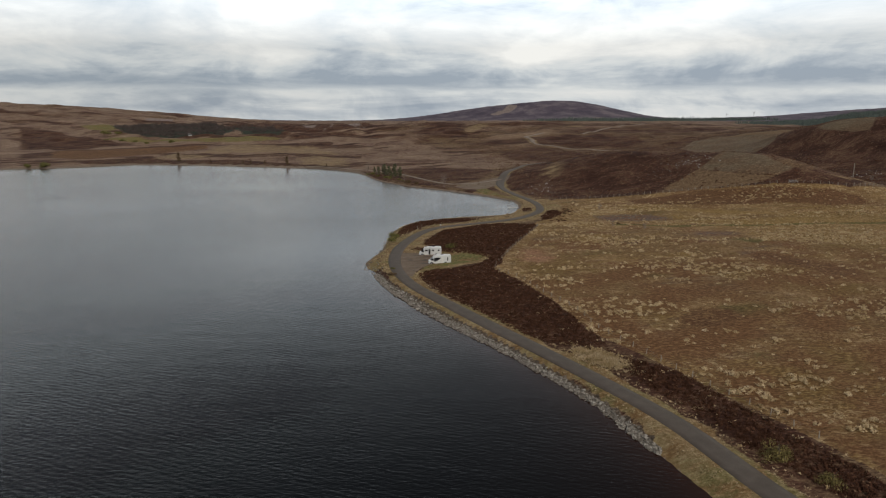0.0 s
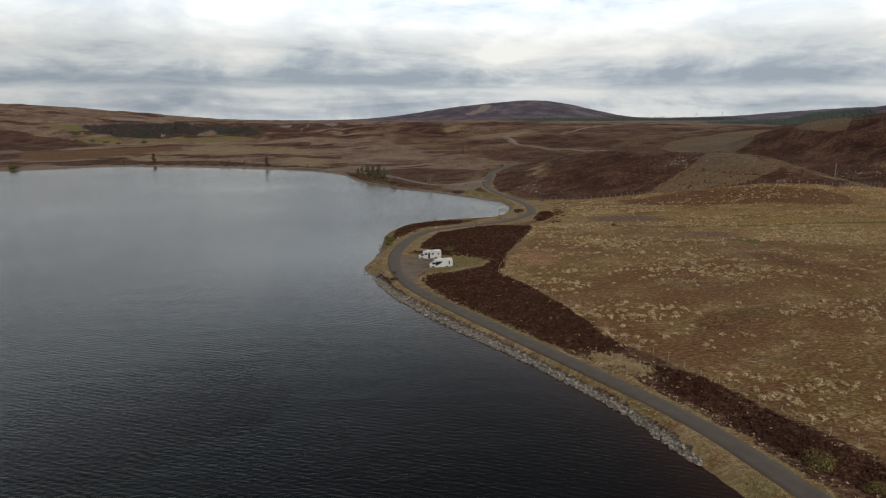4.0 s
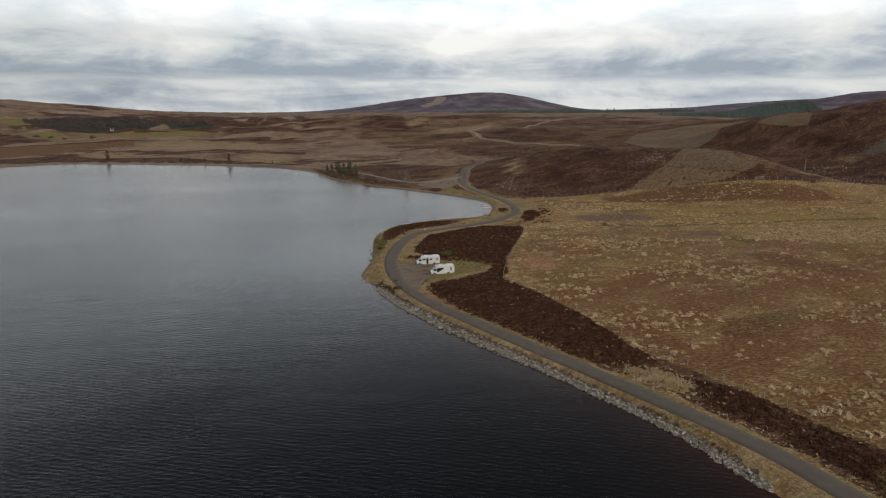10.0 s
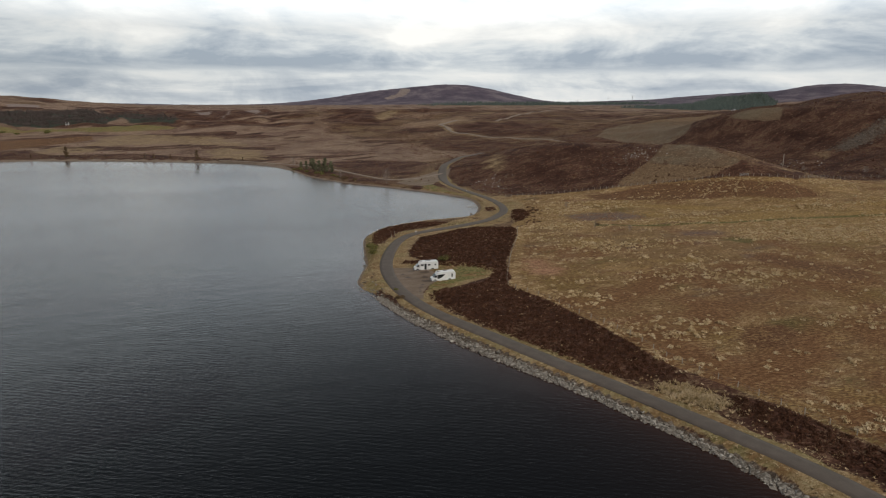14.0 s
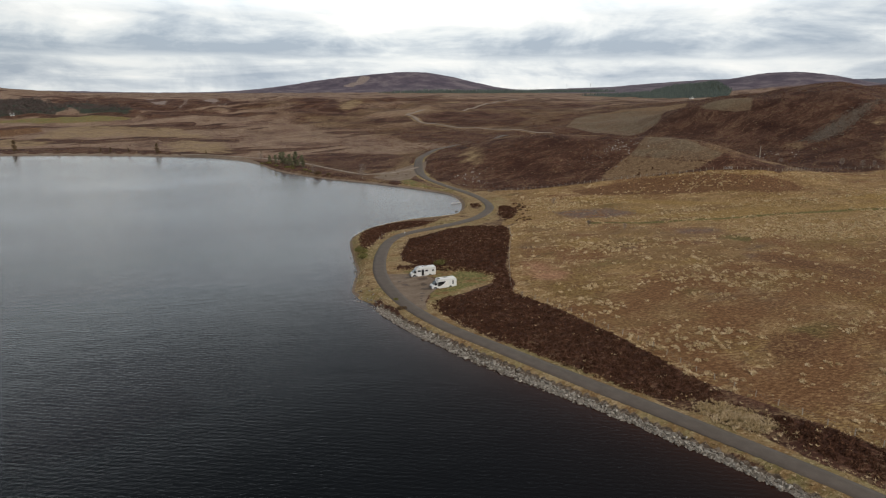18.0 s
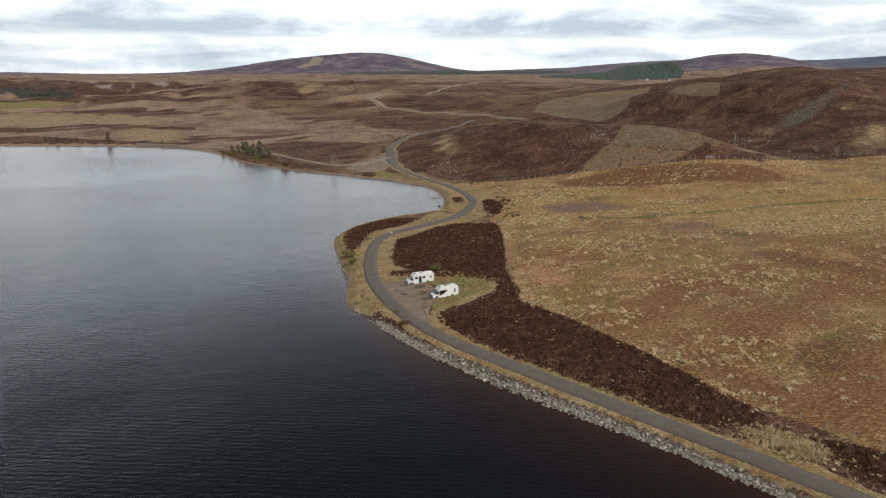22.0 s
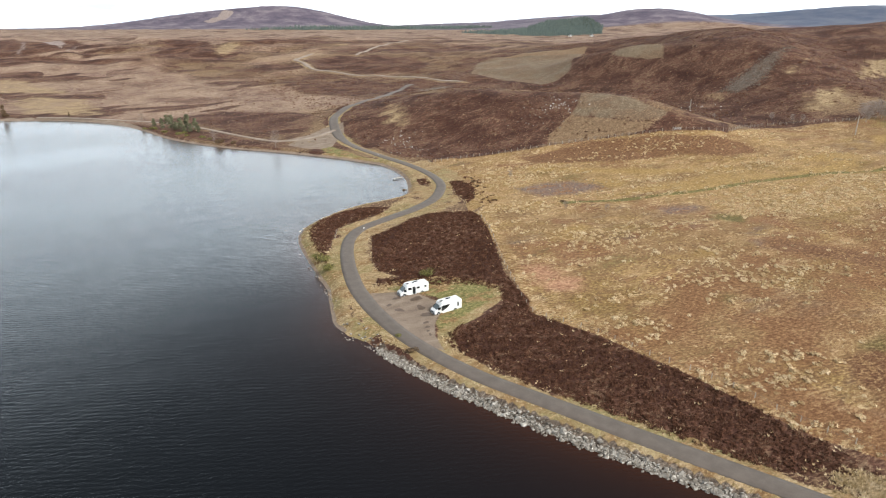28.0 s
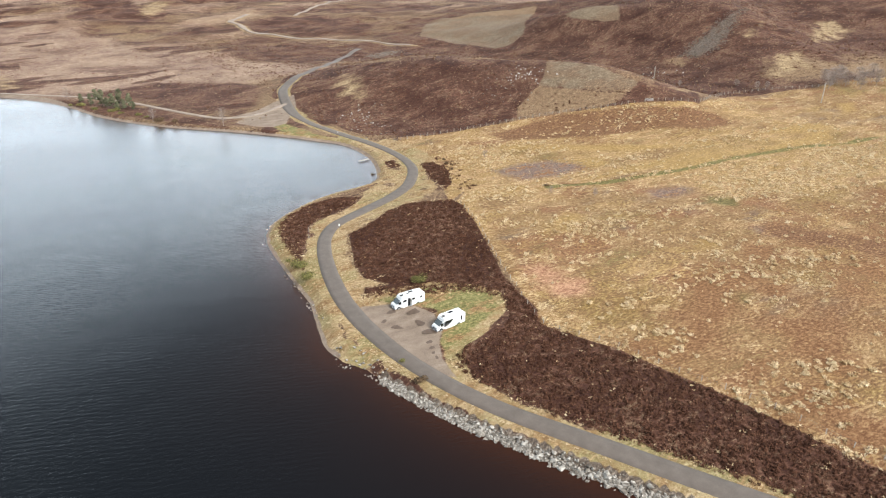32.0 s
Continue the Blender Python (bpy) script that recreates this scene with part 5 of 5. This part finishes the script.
hill_xy = np.vstack([r5.normal((124, 352), (7, 7), (34, 2)), r5.normal((235, 370), (16, 12), (24, 2)), r5.normal((250, 520), (14, 10), (18, 2)), r5.normal((62, 372), (8, 14), (34, 2)), r5.normal((215, 640), (18, 20), (24, 2))])
scattered("hill_stones", stone_kinds, hill_xy, r5.uniform(0.35, 0.95, len(hill_xy)), STONE, "pale stones scattered over the heather hillside", "stones", 83, 0.25)
PALE_STONE = varied("quartz_stone", [(0.2, (0.34, 0.33, 0.31)), (0.5, (0.50, 0.49, 0.46)), (0.8, (0.66, 0.65, 0.62))], 0.85, 1.5)
quartz_xy = np.vstack([r5.normal((139, 353), (4.0, 6.0), (42, 2)), r5.normal((240, 372), (12, 9), (26, 2)), r5.normal((60, 376), (7, 12), (30, 2))])
scattered("pale_stones", stone_kinds, quartz_xy, r5.uniform(0.4, 0.95, len(quartz_xy)), PALE_STONE, "whitish stones strewn over the heather slope", "stones", 87, 0.3)
dull_xy = points_in((60, 252, 100, 282), 420, lambda x, y, r: patch(x, y, RINGS["dull"][0], 4.0) > 0.3 + 0.6 * r, 88)
scattered("pasture_stones", stone_kinds, dull_xy, np.random.RandomState(89).uniform(0.2, 0.6, len(dull_xy)), STONE, "small grey stones strewn over a bare patch of pasture", "stones", 90, 0.08)
scree_ring = RINGS["stony"][1]
DARK_STONE = varied("lichened_stone", [(0.2, (0.055, 0.043, 0.034)), (0.5, (0.110, 0.089, 0.072)), (0.8, (0.27, 0.228, 0.19))], 0.9, 1.0)
scree_xy = points_in((270, 360, 385, 412), 5200, lambda x, y, r: patch(x, y, scree_ring, 4.0) > 0.4 + 0.5 * r, 84)
scattered("scree", stone_kinds, scree_xy, np.random.RandomState(85).uniform(0.4, 1.1, len(scree_xy)), DARK_STONE, "grey scree spilling down the hillside", "scree", 86, 0.1)


# ---- bushes and trees ----
def leaf_cloud(rng, blobs, leaves, size):
    """Leaves or needle tufts as small triangles gathered in uneven clumps (x, y, z, radius)."""
    tris = []
    for bx, by, bz, br in blobs:
        q = shrub_triangles(rng, leaves, br, br * 0.8, size)
        low = shrub_triangles(rng, leaves // 3, br * 0.9, -br * 0.35, size)
        tris += [q + np.array([bx, by, bz]), low + np.array([bx, by, bz])]
    v = np.concatenate(tris).reshape(-1, 3)
    return raw_mesh("crown", v, np.arange(len(v)).reshape(-1, 3))


def limb_mesh(rng, high, radius, limbs, spread, depth=2, up=0.55):
    """Trunk and limbs, tapering and forking."""
    pieces = []

    def grow(a, way, length, r, level):
        steps = 3
        p, d = Vector(a), Vector(way).normalized()
        for s in range(steps):
            e = p + d * length / steps
            r1 = r * (0.78 if s < steps - 1 else 0.5)
            pieces.append((p.copy(), e.copy(), r, r1))
            if level < depth:
                for _ in range(limbs if level == 0 else 2):
                    if level == 0 and s == 0:
                        continue
                    w = Vector((rng.uniform(-1, 1), rng.uniform(-1, 1), 0)).normalized() * spread + Vector((0, 0, up))
                    grow(e, w + d * 0.4, length * rng.uniform(0.30, 0.48), r1 * 0.55, level + 1)
            p, r = e, r1
            d = (d + Vector((rng.uniform(-1, 1), rng.uniform(-1, 1), 0.4)) * 0.14).normalized()

    grow((0, 0, -0.2), (0.02, 0.01, 1), high, radius, 0)
    v, f = [], []
    for a, b, r0, r1 in pieces:
        q = (b - a).to_track_quat("Z", "Y").to_matrix()
        i = len(v)
        for c, r in ((a, r0), (b, r1)):
            for k in range(4):
                v.append(c + q @ Vector((math.cos(k * math.pi / 2) * r, math.sin(k * math.pi / 2) * r, 0)))
        f += [(i + k, i + (k + 1) % 4, i + 4 + (k + 1) % 4, i + 4 + k) for k in range(4)]
    return raw_mesh("trunk", np.array([x[:] for x in v]), np.array(f))


def hold(name, me, mat, parent, label=""):
    me.materials.append(mat)
    ob = new(name, me)
    ob.parent = parent
    return tagged(ob, label) if label else ob


def bush(seed, radius, mat, label, name="bush", category="bush", leaves=90, size=0.16):
    rng = np.random.RandomState(seed)
    b = thing(name, label, category, Matrix())
    blobs = [(rng.normal(0, radius * 0.4), rng.normal(0, radius * 0.4), radius * rng.uniform(0.15, 0.5), radius * rng.uniform(0.45, 0.75)) for _ in range(7)]
    hold("crown", leaf_cloud(rng, blobs, leaves, size), mat, b)
    hold("stem", limb_mesh(rng, radius * 1.1, radius * 0.06, 3, 0.8, 1), BARK, b)
    return b


def placed(ob, x, y, scale=1.0, turn=0.0, sink=0.05):
    ob.matrix_basis = pose(x, y, height_at(x, y) - sink, 0, 0, turn) @ Matrix.Diagonal((scale, scale, scale, 1))
    return ob


def again(ob, x, y, scale=1.0, turn=0.0, sink=0.05):
    c = copy_thing(ob, Matrix())
    return placed(c, x, y, scale, turn, sink)


placed(bush(201, 0.95, RUSSET, "small dark leafless bush on the road verge"), -15.4, 180.6)
g = bush(202, 1.5, GORSE, "green gorse bush on the loch bank", "gorse_bush")
placed(g, -18.6, 236.5, 1.5)
again(g, -18.8, 229.5, 1.35, 70)
again(g, 2.6, 213.5, 1.3, 140)
again(g, -19.2, 242.0, 0.55, 200)
again(g, -15.2, 187.6, 0.5, 30)
b0 = bush(203, 2.1, BROOM, "broad olive-green broom bush by the roadside", "broom_bush", leaves=150)
placed(b0, 45.5, 79.0, 1.0)
again(b0, 49.5, 73.0, 0.7, 90)
b1 = bush(204, 1.6, RUSSET, "bare brown thicket in the pasture", "thicket", leaves=110)
placed(b1, 57, 293, 0.6)
for x, y, s in ((55, 286, 0.5), (59, 298, 0.5), (70, 251, 0.6), (31, 301, 0.5)):
    again(b1, x, y, s, x * 37 % 360)


def pine(seed, high, label="scots pine with open dark crown"):
    rng = np.random.RandomState(seed)
    tree = thing("pine_tree", label, "tree", Matrix())
    hold("trunk", limb_mesh(rng, high, high * 0.025, 3, 0.9, 1, 0.25), BARK, tree)
    blobs = []
    for k in range(34):
        z = high * rng.uniform(0.12, 1.0)
        reach = high * 0.30 * (1.12 - z / high) + 0.25
        a = rng.uniform(0, math.tau)
        blobs.append((math.cos(a) * reach * rng.uniform(0.2, 1), math.sin(a) * reach * rng.uniform(0.2, 1), z, high * rng.uniform(0.06, 0.12)))
    hold("crown", leaf_cloud(rng, blobs, 30, 0.46), NEEDLE, tree)
    return tree


def bare_tree(seed, high, label="bare birch with fine grey twigs", fine=90):
    rng = np.random.RandomState(seed)
    tree = thing("bare_tree", label, "tree", Matrix())
    hold("trunk", limb_mesh(rng, high * 0.8, high * 0.018, 3, 0.7, 2, 0.6), TWIG, tree)
    tris = []
    for k in range(fine * 4):
        z = high * rng.uniform(0.25, 1.0)
        a, reach = rng.uniform(0, math.tau), high * 0.40 * math.sqrt(max(0.04, 1 - ((z / high - 0.62) / 0.42) ** 2)) * rng.uniform(0.1, 1) ** 0.6
        c = np.array([math.cos(a) * reach, math.sin(a) * reach, z])
        d = np.array([math.cos(a), math.sin(a), rng.uniform(0.5, 1.6)]) * high * 0.07
        w = np.array([-math.sin(a), math.cos(a), 0]) * 0.06
        tris.append([c - w, c + w, c + d])
    v = np.array(tris).reshape(-1, 3)
    tagged(hold("twigs", raw_mesh("twigs", v, np.arange(len(v)).reshape(-1, 3)), TWIG, tree), kind="stuff")
    return tree


pines = [pine(301, 7.0), pine(302, 8.0), pine(303, 5.5, "young scots pine with pale green needles")]
for k, (x, y, s) in enumerate(((-45, 488, 0.9), (-43, 473, 1.05), (-52, 490, 0.8))):
    placed(pines[k], x, y, s, k * 60)
for k, (x, y, s) in enumerate(((-39, 464, 1.05), (-35, 468, 1.1), (-34, 459, 0.8), (-31, 465, 0.95), (-48, 479, 0.75), (-37, 461, 0.7), (-30, 455, 0.6), (-41, 469, 0.65))):
    again(pines[k % 3], x, y, s, k * 77)
scrub = bush(207, 1.9, GORSE, "dense olive scrub below the pines on the shore", "shore_scrub", leaves=80, size=0.26)
placed(scrub, -52, 480, 1.0)
for x, y, s in ((-47, 466, 0.8), (-41, 456, 0.9), (-37, 449, 0.7), (-30, 441, 0.8), (-27, 434, 0.6), (-57, 487, 0.7), (-38, 458, 0.9)):
    again(scrub, x, y, s, x * 31 % 360)
tan_bush = bush(208, 2.4, RUSSET, "rounded tan-coloured bush on the loch shore", "willow_bush", leaves=130, size=0.22)
placed(tan_bush, -23.0, 423.0, 1.0)
again(tan_bush, -17.5, 417.0, 0.7, 80)
birch = bare_tree(311, 8.0)
placed(birch, 0.8, 398.0, 1.0)
again(birch, -25.5, 424, 0.75, 50)
again(birch, -58, 500, 0.8, 120)
NEEDLE = RUSSET
shore_tree = pine(304, 8.0, "small wind-bent tree by the far shore")
placed(shore_tree, -137, 566, 0.95, 20)
for x, y, s in ((-249, 607, 1.1), (-160, 578, 0.45), (-174, 583, 0.5), (-182, 586, 0.45), (-215, 596, 0.4), (-276, 606, 0.4), (-100, 552, 0.35)):
    again(shore_tree, x, y, s, x * 13 % 360)
far_bush = bush(206, 4.2, GORSE, "rounded dark evergreen bush on the far bank", "evergreen_bush", leaves=120, size=0.5)
placed(far_bush, -350, 567, 1.0)
again(far_bush, -363, 563, 0.75, 40)
for x, y, s in ((-466, 900, 0.7), (-442, 891, 0.8), (-421, 888, 0.7), (-399, 872, 0.6), (-361, 865, 0.9), (-520, 1010, 1.2), (-500, 1000, 1.1), (-540, 1030, 1.0)):
    again(far_bush, x, y, s, x * 7 % 360)
shrub = bare_tree(313, 3.2, "small leafless grey shrub in the rough pasture", 60)
placed(shrub, 72, 290, 1.0)
again(shrub, 66, 244, 0.8, 80)
again(shrub, 75, 234, 0.8, 200)
alder = bare_tree(312, 7.5, "leafless grey alder at the foot of the hill", 200)
placed(alder, 272, 280, 1.1)
for k, (x, y, s) in enumerate(((277, 282, 1.2), (283, 278, 1.0), (284, 271, 1.1), (290, 276, 1.2), (296, 270, 1.1), (280, 288, 0.9), (288, 284, 1.0), (302, 266, 1.0), (244, 312, 0.55), (248, 303, 0.5), (222, 330, 0.4), (252, 300, 0.45), (310, 262, 1.1), (293, 288, 0.9), (305, 278, 1.1))):
    again(alder, x, y, s, k * 53)


# ---- fences, gate, poles, signs ----
post_mesh = None


def fence(name, label, line, gap, high, radius=0.06):
    """Posts in a row with three wires between them."""
    global post_mesh
    if post_mesh is None:
        bm = rod((0, 0, -0.3), (0, 0, 1.0), 0.06, 0.05, 6)
        post_mesh = bpy.data.meshes.new("post")
        bm.to_mesh(post_mesh)
        bm.free()
        post_mesh.materials.append(WOOD_GREY)
    f = tagged(new(name), label, "fence")
    p = curve_through(line, 0.5)
    far = np.concatenate([[0], np.cumsum(np.linalg.norm(np.diff(p, axis=0), axis=1))])
    q = np.column_stack([np.interp(np.arange(0, far[-1], gap), far, p[:, k]) for k in (0, 1)])
    z = ground_height(q[:, 0], q[:, 1])
    rng = np.random.RandomState(len(line))
    for (x, y), h in zip(q, z):
        k = radius / 0.06
        shared("post", post_mesh, pose(x, y, h, rng.uniform(-4, 4), rng.uniform(-4, 4), rng.uniform(0, 90)) @ Matrix.Diagonal((k, k, high * rng.uniform(0.9, 1.1), 1)), f)
    for lift in (0.35, 0.62, 0.9):
        v, faces = [], []
        for k, ((x, y), h) in enumerate(zip(q, z)):
            for s in (-0.012, 0.012):
                v.append((x, y, h + lift * high + s))
        faces = [(2 * k, 2 * k + 2, 2 * k + 3, 2 * k + 1) for k in range(len(q) - 1)]
        hold("wire", raw_mesh("wire", np.array(v), np.array(faces)), WIRE, f)
    return f


fence("fence", "post and wire fence below the heather hill", [(56, 334), (68, 333), (89, 328), (111, 322), (132, 313), (149, 302), (159, 298)], 3.0, 1.3, 0.12)
fence("fence", "post and wire fence running on past the gate", [(167, 295), (184, 287), (205, 296), (231, 305), (270, 286), (310, 272)], 3.4, 1.3, 0.12)
fence("fence", "weathered stock fence between heather and pasture", [(54, 84), (42, 111), (34, 131), (31.5, 144), (26, 158), (22.5, 169.5), (18.5, 177.5), (15.4, 183.5), (20, 200), (26.5, 219), (33.5, 237), (39, 256)], 4.0, 1.15, 0.085)

gate = thing("field_gate", "grey metal field gate closed across the track", "gate", pose(163, 296.4, height_at(163, 296.4), 0, 0, -22))
for x in (-1.9, 1.9):
    part("gate_post", rod((x, 0, -0.3), (x, 0, 1.5), 0.10, 0.09), WOOD_GREY, gate)
for z in (0.3, 0.55, 0.8, 1.05, 1.3):
    part("rail", rod((-1.8, 0, z), (1.8, 0, z), 0.035), SILVER, gate)
for a, b in (((-1.8, 0, 0.3), (-1.8, 0, 1.3)), ((1.8, 0, 0.3), (1.8, 0, 1.3)), ((-1.8, 0, 0.3), (1.8, 0, 1.3))):
    part("brace", rod(a, b, 0.035), SILVER, gate)


def utility_pole(x, y, high):
    p = thing("utility_pole", "tall weathered wooden utility pole", "pole", pose(x, y, height_at(x, y), 0, 0, 35), "utility poles")
    part("shaft", rod((0, 0, -0.5), (0, 0, high), 0.24, 0.18, 10), WOOD_GREY, p)
    arm = part("crossarm", block((1.7, 0.12, 0.12), (0, 0.12, high - 0.45), 0.015), WOOD_GREY, p)
    for q in (-0.7, 0, 0.7):
        part("insulator", rod((q, 0.12, high - 0.39), (q, 0.12, high - 0.15), 0.06, 0.04, 8), BLACK, arm)


utility_pole(225.5, 351.0, 8.5)
utility_pole(246.0, 267.5, 9.0)
utility_pole(262, 210, 9.0)

sign = thing("road_sign", "small white passing-place sign on a grey post", "sign", pose(-0.9, 253.6, height_at(-0.9, 253.6), 0, 0, 10))
part("post", rod((0, 0, -0.2), (0, 0, 1.9), 0.035), GREY, sign)
part("plate", block((0.46, 0.02, 0.46), (0, -0.05, 1.75), 0.006, Matrix.Rotation(radians(45), 4, "Y")), WHITE, sign, "white diamond plate")
for x, y in ((-8.6, 256.8), (-10.2, 252.2)):
    post = thing("marker_post", "slim grey wooden marker post on the verge", "post", pose(x, y, height_at(x, y)), "marker posts")
    part("stake", rod((0, 0, -0.3), (0, 0, 1.45), 0.07, 0.06), WOOD_GREY, post)
    part("cap", block((0.16, 0.16, 0.06), (0, 0, 1.47), 0.01), WOOD_GREY, post)

jetty = thing("jetty", "low dark wooden jetty at the head of the bay", "jetty", pose(35.2, 318.5, 0.0, 0, 0, 12))
for k in range(14):
    part("plank", block((0.30, 1.1, 0.05), (-2.2 + k * 0.34, 0, 0.42), 0.008), WOOD_GREY, jetty)
for x in (-2.0, 0.0, 2.0):
    for y in (-0.45, 0.45):
        part("pile", rod((x, y, -1.0), (x, y, 0.39), 0.07), WOOD_GREY, jetty)


# ---- puddles in the lay-by ----
def puddle(x, y, a, b, turn, seed):
    rng = np.random.RandomState(seed)
    bm = bmesh.new()
    n = 22
    rim = [bm.verts.new((math.cos(k * math.tau / n) * a * rng.uniform(0.8, 1.15), math.sin(k * math.tau / n) * b * rng.uniform(0.8, 1.15), 0)) for k in range(n)]
    bm.faces.new(rim)
    ob = part("puddle", bm, PUDDLE, None)
    ob.matrix_basis = pose(x, y, height_at(x, y) + 0.03, 0, 0, turn)
    return tagged(ob, "shallow brown puddle in the gravel lay-by", "puddle", "lay-by puddles")


PUDDLE = plain("wet_mud", (0.088, 0.060, 0.043), 0.6, 0, 0.25, 1.5, 0.25)
for k, (x, y, a, b, turn) in enumerate(((-4.6, 202.6, 1.9, 1.0, 15), (-5.6, 198.0, 1.6, 0.95, 75), (-5.4, 193.9, 2.0, 1.0, -15), (-10.2, 199.0, 1.6, 0.75, -30), (-8.6, 205.0, 1.4, 0.7, 10), (-7.4, 190.9, 0.9, 0.5, 10), (-8.0, 188.9, 0.75, 0.42, 20), (-8.6, 187.3, 0.5, 0.3, 40), (-8.8, 185.6, 0.6, 0.28, 70), (-11.6, 202.6, 0.9, 0.5, 40))):
    puddle(x, y, a, b, turn, 400 + k)


# ---- far woods, houses, turbines ----
def conifer_triangles(rng):
    out = []
    for k in range(3):
        z0, z1, r = 0.25 * k, 0.45 + 0.28 * k, 0.26 - 0.07 * k
        for j in range(5):
            a, b = j * math.tau / 5 + k, (j + 1) * math.tau / 5 + k
            out.append([[math.cos(a) * r * rng.uniform(0.8, 1.2), math.sin(a) * r, z0], [math.cos(b) * r, math.sin(b) * r * rng.uniform(0.8, 1.2), z0], [0, 0, min(z1, 1.0)]])
    return np.array(out)


cones = [conifer_triangles(rs) for _ in range(4)]
for ring, count, tall in ((RINGS["conifer"][0], 2600, 11), (RINGS["conifer"][1], 4200, 10), (RINGS["conifer"][4], 4200, 9)):
    lo, hi = ring.min(0), ring.max(0)
    pts = points_in((lo[0], lo[1], hi[0], hi[1]), count, lambda x, y, r: inside(x, y, ring), 91 + tall)
    scattered("conifer_wood", cones, pts, np.random.RandomState(92).uniform(0.6, 1.2, len(pts)) * tall, SPRUCE, "dark spruce plantation below the far hill", "wood", 93, -0.5)
pts = points_in((-620, 900, -220, 1270), 5200, lambda x, y, r: np.maximum(patch(x, y, RINGS["conifer"][2], 16.0), 0.8 * patch(x, y, RINGS["conifer"][3], 16.0)) + 0.28 * waves(x, y, 40, 97) > 0.38 + 0.4 * r, 94)
DARK_TWIG = varied("dark_twigs", [(0.25, (0.060, 0.045, 0.041)), (0.5, (0.095, 0.074, 0.067)), (0.75, (0.145, 0.118, 0.105))], 0.9, 0.05, share=0.2)
twig_kinds = [shrub_triangles(rs, 60, 0.36, 0.8, 0.12) for _ in range(4)]
scattered("bare_wood", twig_kinds, pts, np.random.RandomState(95).gamma(12, 0.42, len(pts)), DARK_TWIG, "leafless grey-brown wood across the loch", "wood", 96, 0.0)


def cottage(x, y, turn, long, wide, high, label):
    h = thing("cottage", label, "house", pose(x, y, height_at(x, y) - 0.2, 0, 0, turn))
    part("wall", block((long, wide, high), (0, 0, high / 2), 0.03), HARL, h)
    roof = [(-wide / 2 - 0.3, high), (0, high + wide * 0.42), (wide / 2 + 0.3, high), (wide / 2 + 0.3, high - 0.15), (-wide / 2 - 0.3, high - 0.15)]
    bm = profile_solid(roof, long / 2 + 0.25, 0)
    bmesh.ops.rotate(bm, cent=(0, 0, 0), matrix=Matrix.Rotation(radians(90), 3, "Z"), verts=bm.verts)
    r = part("roof", bm, SLATE, h)
    for s in (-1, 1):
        part("chimney", block((0.7, 0.7, 1.6), (s * (long / 2 - 0.5), 0, high + wide * 0.42), 0.03), HARL, r)
    for s in (-1, 1):
        for q in (-0.3, 0.3):
            part("window", block((0.9, 0.06, 1.2), (q * long, s * (wide / 2 + 0.01), 1.5), 0.02), GLASS, h)
    part("door", block((0.95, 0.06, 2.0), (0, -wide / 2 - 0.01, 1.0), 0.02), GREY, h)


cottage(-370, 950, 20, 4.6, 2.6, 1.5, "low white cottage beside the leafless wood")
cottage(1021, 1583, 30, 11, 6, 3.0, "white farmhouse below the far plantation")
cottage(1080, 1566, 10, 9, 6, 2.6, "white steading beside the far farmhouse")


def turbine(x, y, hub, blade, spin):
    t = thing("wind_turbine", "slender white wind turbine on the skyline", "wind turbine", pose(x, y, height_at(x, y), 0, 0, 15), "wind turbines")
    part("tower", rod((0, 0, -2), (0, 0, hub), hub * 0.028, hub * 0.018, 8), WHITE, t)
    n = part("nacelle", block((2.0, 5.0, 2.0), (0, 0, hub), 0.4), WHITE, t)
    for k in range(3):
        a = radians(spin + 120 * k)
        part("blade", rod((0, -2.6, hub), (math.sin(a) * blade, -2.6, hub + math.cos(a) * blade), 0.9, 0.25, 6), WHITE, n)


for k, (x, y) in enumerate(((1560, 3650), (1690, 3720), (1830, 3600), (1400, 3760), (1960, 3560), (1270, 3800))):
    turbine(x - 260, y, 27, 14, 17 + 41 * k)
